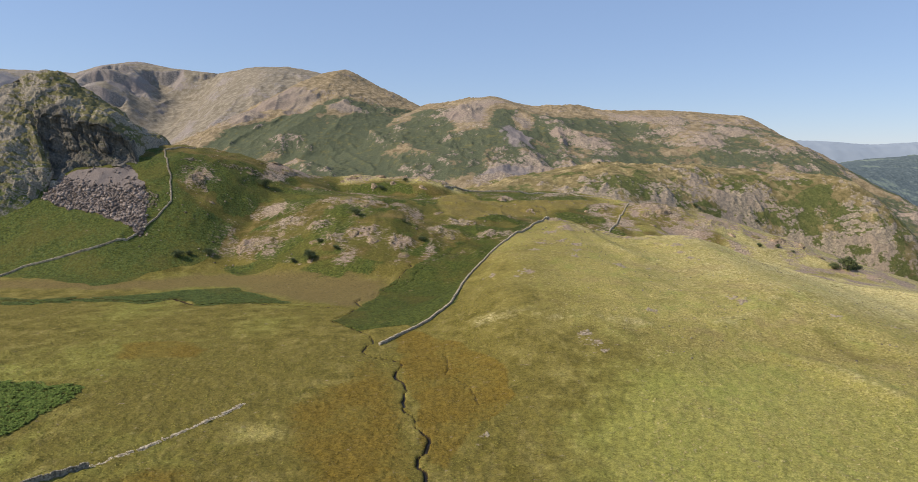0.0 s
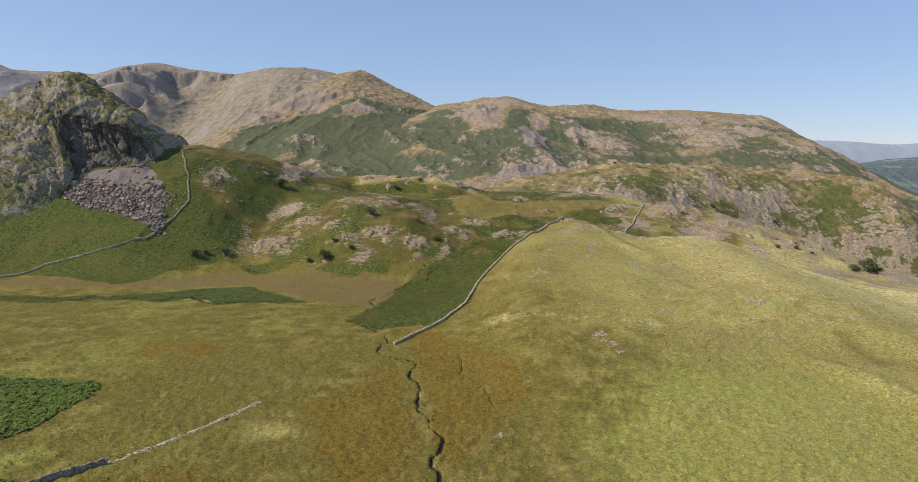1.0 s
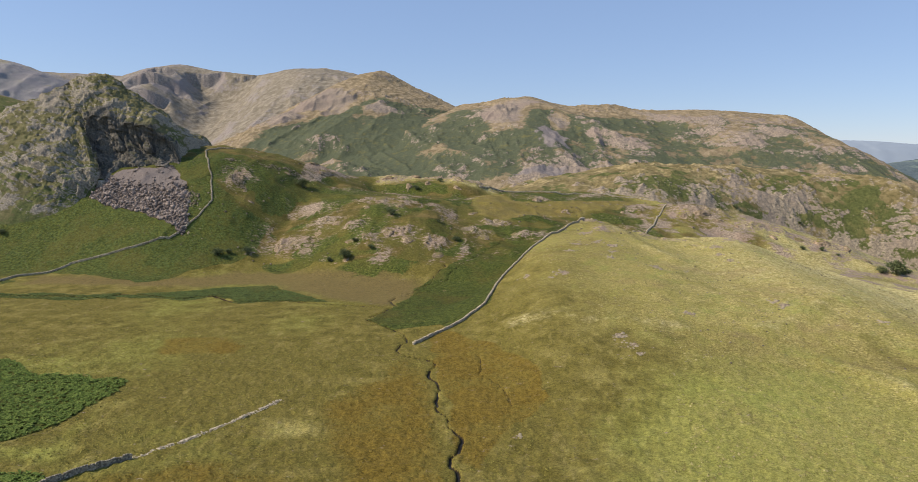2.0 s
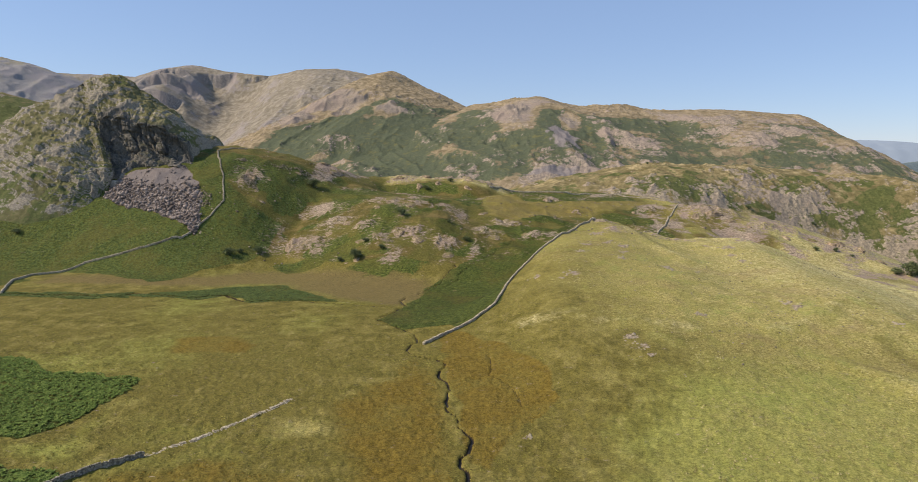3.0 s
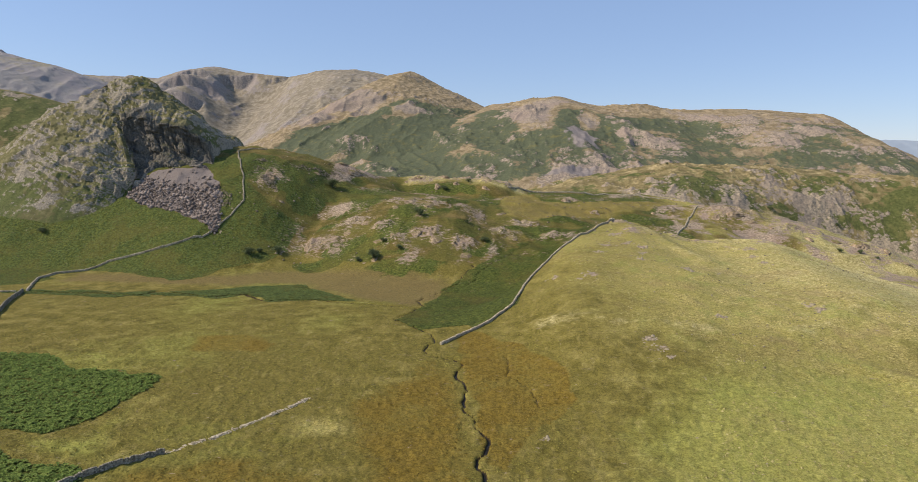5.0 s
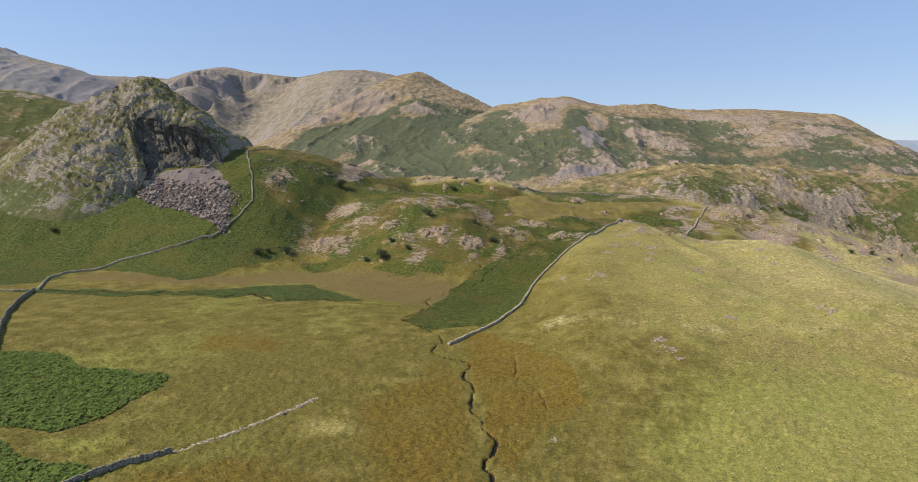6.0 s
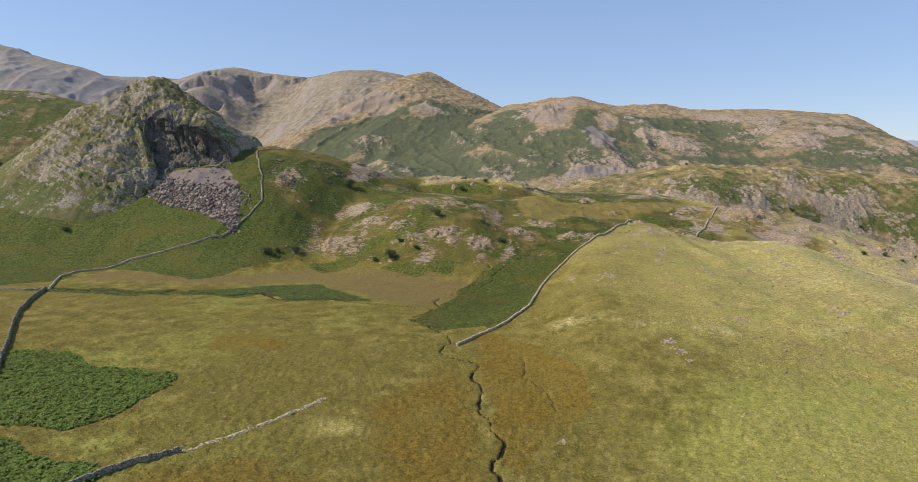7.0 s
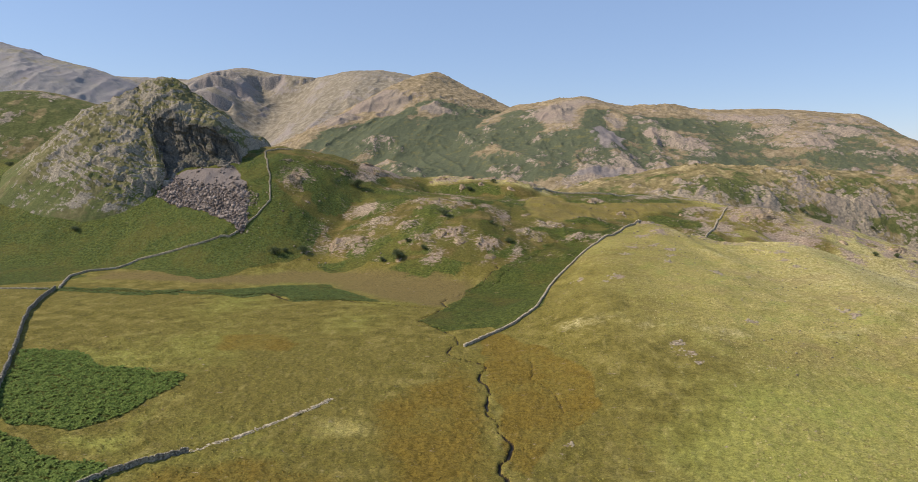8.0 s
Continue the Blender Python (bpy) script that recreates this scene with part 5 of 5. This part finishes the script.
rng_k = np.random.default_rng(8)
KNOLL_BLOCKS = []
for kx, ky, kr in KNOLL_ROCKS:
    for _ in range(int(4 + 3 * kr)):
        KNOLL_BLOCKS.append((kx + float(rng_k.normal(0, 0.8 * kr)), ky + float(rng_k.normal(0, 1.1 * kr)), float(rng_k.uniform(0.3, 0.95)) * (0.6 + 0.28 * kr)))
place_rocks(KNOLL_BLOCKS, OUTCROP_SMALL, "rock_outcrop", "small grey rock outcrop breaking through knoll turf", "rock", "knoll outcrops", 4, flat=(0.7, 1.2), sink=0.1)
place_rocks([(134, 506, 6), (151, 515, 8), (166, 519, 8), (178, 512, 6), (152, 494, 6), (190, 504, 5), (214, 493, 6), (236, 501, 7), (250, 492, 9), (266, 487, 8), (270, 469, 6), (199, 491, 4.5)],
            OUTCROP_MESHES, "rock_outcrop", "grey rock slab outcrop with thin dry grass", "rock", "slab outcrops", 5, flat=(1.0, 1.7), long=(0.8, 1.4))
place_rocks([(-107, 148, 0.7), (-112, 192, 0.6), (158, 229, 1.0), (71, 177, 0.5), (54, 183, 0.4), (26, 150, 0.5), (21, 140, 0.5), (24, 140, 0.4), (67, 133, 0.5), (84, 136, 0.4), (85, 141, 0.4), (101, 162, 0.5), (87, 152, 0.4), (56, 141, 0.35),
             (40, 132, 0.4), (96, 135, 0.4), (14, 213, 0.5), (103, 239, 0.7), (117, 240, 0.7), (89, 344, 0.8), (101, 331, 0.9), (128, 191, 0.5), (98, 183, 0.4), (17, 182, 0.4), (-28, 329, 1.0), (-26, 331, 0.8), (-14, 335, 1.1), (-12, 338, 0.9), (-1, 352, 1.2), (-20, 296, 0.9), (-19, 298, 0.7), (4, 366, 1.3), (-6, 348, 0.9)],
            BOULDER_MESHES, "boulder", "small pale grey boulder lying on grass", "boulder", "loose boulders", 6, flat=(0.6, 0.9))
place_rocks([(-197, 396, 3.0), (-201, 400, 2.7), (-205, 401, 2.4), (-195, 401, 1.8), (-194, 423, 1.5), (-198, 409, 1.8), (-198, 416, 1.4), (-193, 430, 1.5)], BOULDER_MESHES, "boulder", "large pale fallen boulder at the foot of the scree", "boulder", "fallen boulders", 7, flat=(0.55, 0.8))


# ---- scree ----
def scree_blocks(count, seed):
    rng = np.random.default_rng(seed)
    x, y = rng.uniform(-300, -190, count * 8), rng.uniform(390, 470, count * 8)
    keep = (in_scree(x, y) > 0.46) & (rng.random(len(x)) < 0.06 + 0.80 * smooth(446, 426, y) + 0.5 * fbm(x, y, size=8, octaves=3, seed=74))
    x, y = x[keep][:count], y[keep][:count]
    z = smooth_land(x, y)
    co, tris = [], []
    for i in range(len(x)):
        r = 0.22 + 0.5 * rng.random() ** 3 + 1.7 * rng.random() ** 14
        co.append(stone_block(rng, r * np.array([1.35, 1.0, 0.7]), np.array([x[i], y[i], z[i] + 0.1 + 0.25 * r * rng.random()]), rng.uniform(0, 6.28), 0.4))
        tris.append(CUBE_F + 8 * i)
    return tagged(new("scree", fast_mesh("scree", np.concatenate(co), np.concatenate(tris), BLOCKS)), "fan of broken pinkish-grey stone below the cliff", "scree", kind="stuff")


scree_blocks(8000, 9)


# ---- bushes and trees ----
def thorn_bush(height, spread, seed):
    """A hawthorn: a leaning trunk, forked limbs and a ragged crown of leaf clumps."""
    rng = np.random.default_rng(seed)
    base = new("hawthorn_bush")
    stems, ends = [], []

    def limb(a, b, ra, rb):
        a, b = np.array(a, float), np.array(b, float)
        d = (b - a) / np.linalg.norm(b - a)
        u = np.cross(d, [0.3, 0.9, 0.1])
        u /= np.linalg.norm(u)
        w = np.cross(d, u)
        ring = [math.cos(k * math.pi / 3) * u + math.sin(k * math.pi / 3) * w for k in range(6)]
        v = [a + ra * q for q in ring] + [b + rb * q for q in ring]
        stems.append((np.array(v), [(k, (k + 1) % 6, 6 + (k + 1) % 6, 6 + k) for k in range(6)]))
    fork = np.array([rng.normal(0, 0.06) * height, rng.normal(0, 0.06) * height, 0.32 * height])
    limb((0, 0, -0.2), fork, 0.055 * height, 0.04 * height)
    for k in range(7):
        an = k * 0.9 + rng.uniform(-0.3, 0.3)
        e = fork + np.array([math.cos(an) * spread * rng.uniform(0.35, 0.75), math.sin(an) * spread * rng.uniform(0.35, 0.75), height * rng.uniform(0.18, 0.5)])
        limb(fork, e, 0.03 * height, 0.012 * height)
        ends.append(e)
    ends += [fork + np.array([0, 0, 0.5 * height]), fork + np.array([0, 0, 0.18 * height]), 0.5 * fork]
    co = np.concatenate([s[0] for s in stems])
    faces = [tuple(i + 12 * k for i in f) for k, s in enumerate(stems) for f in s[1]]
    part("trunk", raw_mesh("trunk", co, faces, BARK, True), base)
    n = 1500
    who = rng.integers(0, len(ends), n)
    c = np.array(ends)[who] + rng.normal(0, 1, (n, 3)) * np.array([0.26 * spread, 0.26 * spread, 0.13 * height])
    c[:, 2] = np.clip(c[:, 2], 0.10 * height, None)
    s = rng.uniform(0.045, 0.10, n) * height
    q = rng.normal(0, 1, (n, 3, 3))
    tri = c[:, None, :] + q / np.linalg.norm(q, axis=2, keepdims=True) * s[:, None, None]
    part("crown", fast_mesh("crown", tri.reshape(-1, 3), np.arange(3 * n).reshape(-1, 3), LEAF), base)
    return base


BUSH_LABEL = "dark green windswept hawthorn bush on the hillside"
first = [tagged(thorn_bush(3.6, 2.2, 70), BUSH_LABEL, "bush", "hawthorns"), tagged(thorn_bush(3.0, 2.4, 71), BUSH_LABEL, "bush", "hawthorns"), tagged(thorn_bush(4.6, 2.6, 72), BUSH_LABEL, "bush", "hawthorns")]
BUSHES = [(-69, 423, 3.6), (-87, 391, 2.2), (-90, 377, 3.4), (-70, 569, 3.6), (-50, 585, 2.7), (-151, 493, 3.8), (-172, 382, 3.5), (-157, 392, 3.3), (-167, 387, 1.8), (-75, 383, 2.1), (-24, 402, 2.6), (-100, 377, 1.7), (-37, 422, 1.6),
          (-318, 390, 3.0), (275, 441, 5.2), (283, 446, 4.6), (268, 446, 4.0), (244, 480, 1.8), (229, 478, 2.2), (250, 469, 1.3)]
rng_b = np.random.default_rng(77)
for i, (x, y, r) in enumerate(BUSHES):
    k = r / 2.3
    m = pose(x, y, at(x, y) - 0.1, 0, 0, float(rng_b.uniform(0, 360))) @ Matrix.Diagonal((k, k, k * float(rng_b.uniform(0.75, 1.0)), 1))
    if i < 3:
        first[i].matrix_basis = m
    else:
        b = copy_thing(first[i % 3], Matrix.Identity(4))
        b.matrix_basis = m

for x, y, r, hill in ((-446, 478, 3.4, "green_hill"), (-462, 480, 3.0, "green_hill"), (258, 690, 3.4, "crag_ridge"), (168, 770, 1.8, "crag_ridge"), (330, 700, 2.2, "crag_ridge")):
    k = r / 2.3
    b = copy_thing(first[int(x) % 3], Matrix.Identity(4))
    b.matrix_basis = pose(x, y, on_hill(hill)(x, y) - 0.2, 0, 0, x) @ Matrix.Diagonal((k, k, k * 0.9, 1))


# ---- tussocks and small stones ----
STRAW = island_mat("straw_tussock", (0.180, 0.155, 0.050), (0.290, 0.250, 0.095), (0.44, 0.385, 0.175), 0.9, 1.0, 0.0)
RUSHES = island_mat("rush_tussock", (0.162, 0.112, 0.020), (0.190, 0.134, 0.026), (0.224, 0.164, 0.040), 0.9, 1.0, 0.0)
BOG_GRASS = island_mat("bog_grass", (0.142, 0.127, 0.026), (0.198, 0.176, 0.038), (0.272, 0.240, 0.066), 0.9, 1.0, 0.0)


def tussocks(name, box, step, where, radius, height, blades, mat, label, seed):
    """Clumps of arching grass blades, thicker in some places than in others."""
    rng = np.random.default_rng(seed)
    x0, x1, y0, y1 = box
    n = int((x1 - x0) * (y1 - y0) / (step * step))
    x, y = rng.uniform(x0, x1, n), rng.uniform(y0, y1, n)
    keep = where(ground_fields(x, y, 0)) & (rng.random(n) < 0.55 + 0.6 * fbm(x, y, size=9, octaves=3, seed=seed))
    x, y = x[keep], y[keep]
    z, m = land(x, y), int(keep.sum())
    size = rng.uniform(0.55, 1.35, (m, 1))
    a = rng.uniform(0, 2 * math.pi, (m, 1)) + np.arange(blades) * 2 * math.pi / blades + rng.normal(0, 0.3, (m, blades))
    r, h = radius * size * rng.uniform(0.7, 1.2, (m, blades)), height * size * rng.uniform(0.7, 1.2, (m, blades))
    ca, sa = np.cos(a), np.sin(a)
    cx, cy, cz = x[:, None], y[:, None], z[:, None]
    w = 0.55 * r
    left = np.stack([cx + ca * r * 0.9 - sa * w, cy + sa * r * 0.9 + ca * w, cz + 0.0 * a - 0.08], -1)
    right = np.stack([cx + ca * r * 0.9 + sa * w, cy + sa * r * 0.9 - ca * w, cz + 0.0 * a - 0.08], -1)
    tip = np.stack([cx + ca * r * 0.15, cy + sa * r * 0.15, cz + h], -1)
    co = np.stack([left, right, tip], 2).reshape(-1, 3)
    return tagged(new(name, fast_mesh(name, co, np.arange(m * blades * 3).reshape(-1, 3), mat)), label, "grass", kind="stuff")


tussocks("rush_tussocks", (-100, 22, 96, 245), 1.0, lambda f: (f["rush"] > 0.45) & (f["peat"] < 0.3), 0.46, 0.16, 5, RUSHES, "orange-brown rush tussocks on boggy ground", 51)
tussocks("bog_tussocks", (-200, 15, 100, 300), 1.0, lambda f: (f["rush"] < 0.45) & (f["fern"] < 0.45) & (f["dry"] < 0.5) & (f["peat"] < 0.3), 0.42, 0.13, 5, BOG_GRASS, "olive grass tussocks on the valley floor", 52)
tussocks("knoll_tussocks", (-5, 250, 96, 450), 1.7, lambda f: (f["dry"] > 0.4) & (f["heath"] < 0.4) & (f["rock"] < 0.5) & (f["fern"] < 0.5), 0.42, 0.18, 5, STRAW, "straw-coloured grass tussocks over the knoll", 53)


def on_knoll(x, y):
    f = ground_fields(x, y, 0)
    return (f["dry"] > 0.45) & (f["rock"] < 0.5) & (f["fern"] < 0.5)


def small_stones(name, count, box, where, size, label, seed):
    rng = np.random.default_rng(seed)
    x, y = rng.uniform(box[0], box[1], count), rng.uniform(box[2], box[3], count)
    keep = where(x, y)
    x, y = x[keep], y[keep]
    z = land(x, y)
    blocks = [stone_block(rng, size * (0.4 + 1.2 * rng.random() ** 2) * np.array([1.3, 1.0, 0.8]), np.array([x[i], y[i], z[i] + 0.1 * size]), rng.uniform(0, 6.28), 0.3) for i in range(len(x))]
    faces = np.concatenate([CUBE_F + 8 * k for k in range(len(blocks))])
    return tagged(new(name, fast_mesh(name, np.concatenate(blocks), faces, PALE)), label, "stones", kind="stuff")


small_stones("knoll_stones", 3200, (5, 250, 128, 440), lambda x, y: on_knoll(x, y) & (vnoise(x / 22, y / 22, seed=9) + (y - 300) / 250 > -0.25), 0.34, "small pale stones scattered over knoll turf", 31)
small_stones("hillside_stones", 1500, (-200, 140, 380, 610), lambda x, y: vnoise(x / 16, y / 16, seed=19) > 0.1, 0.75, "pale stones scattered over heath and bracken", 32)
SLOPE_STONES = [[(-205, 482), (-197, 470), (-190, 460), (-184, 453)], [(-178, 495), (-168, 505), (-155, 513)], [(-213, 436), (-207, 428), (-203, 420)]]
small_stones("slope_stones", 9000, (-225, -140, 410, 525), lambda x, y: np.minimum.reduce([near_line(x, y, q, 20) for q in SLOPE_STONES]) < 3.5 + 5.0 * vnoise(x / 7, y / 7, seed=29), 0.7, "pale stones breaking through the bracken slope", 33)
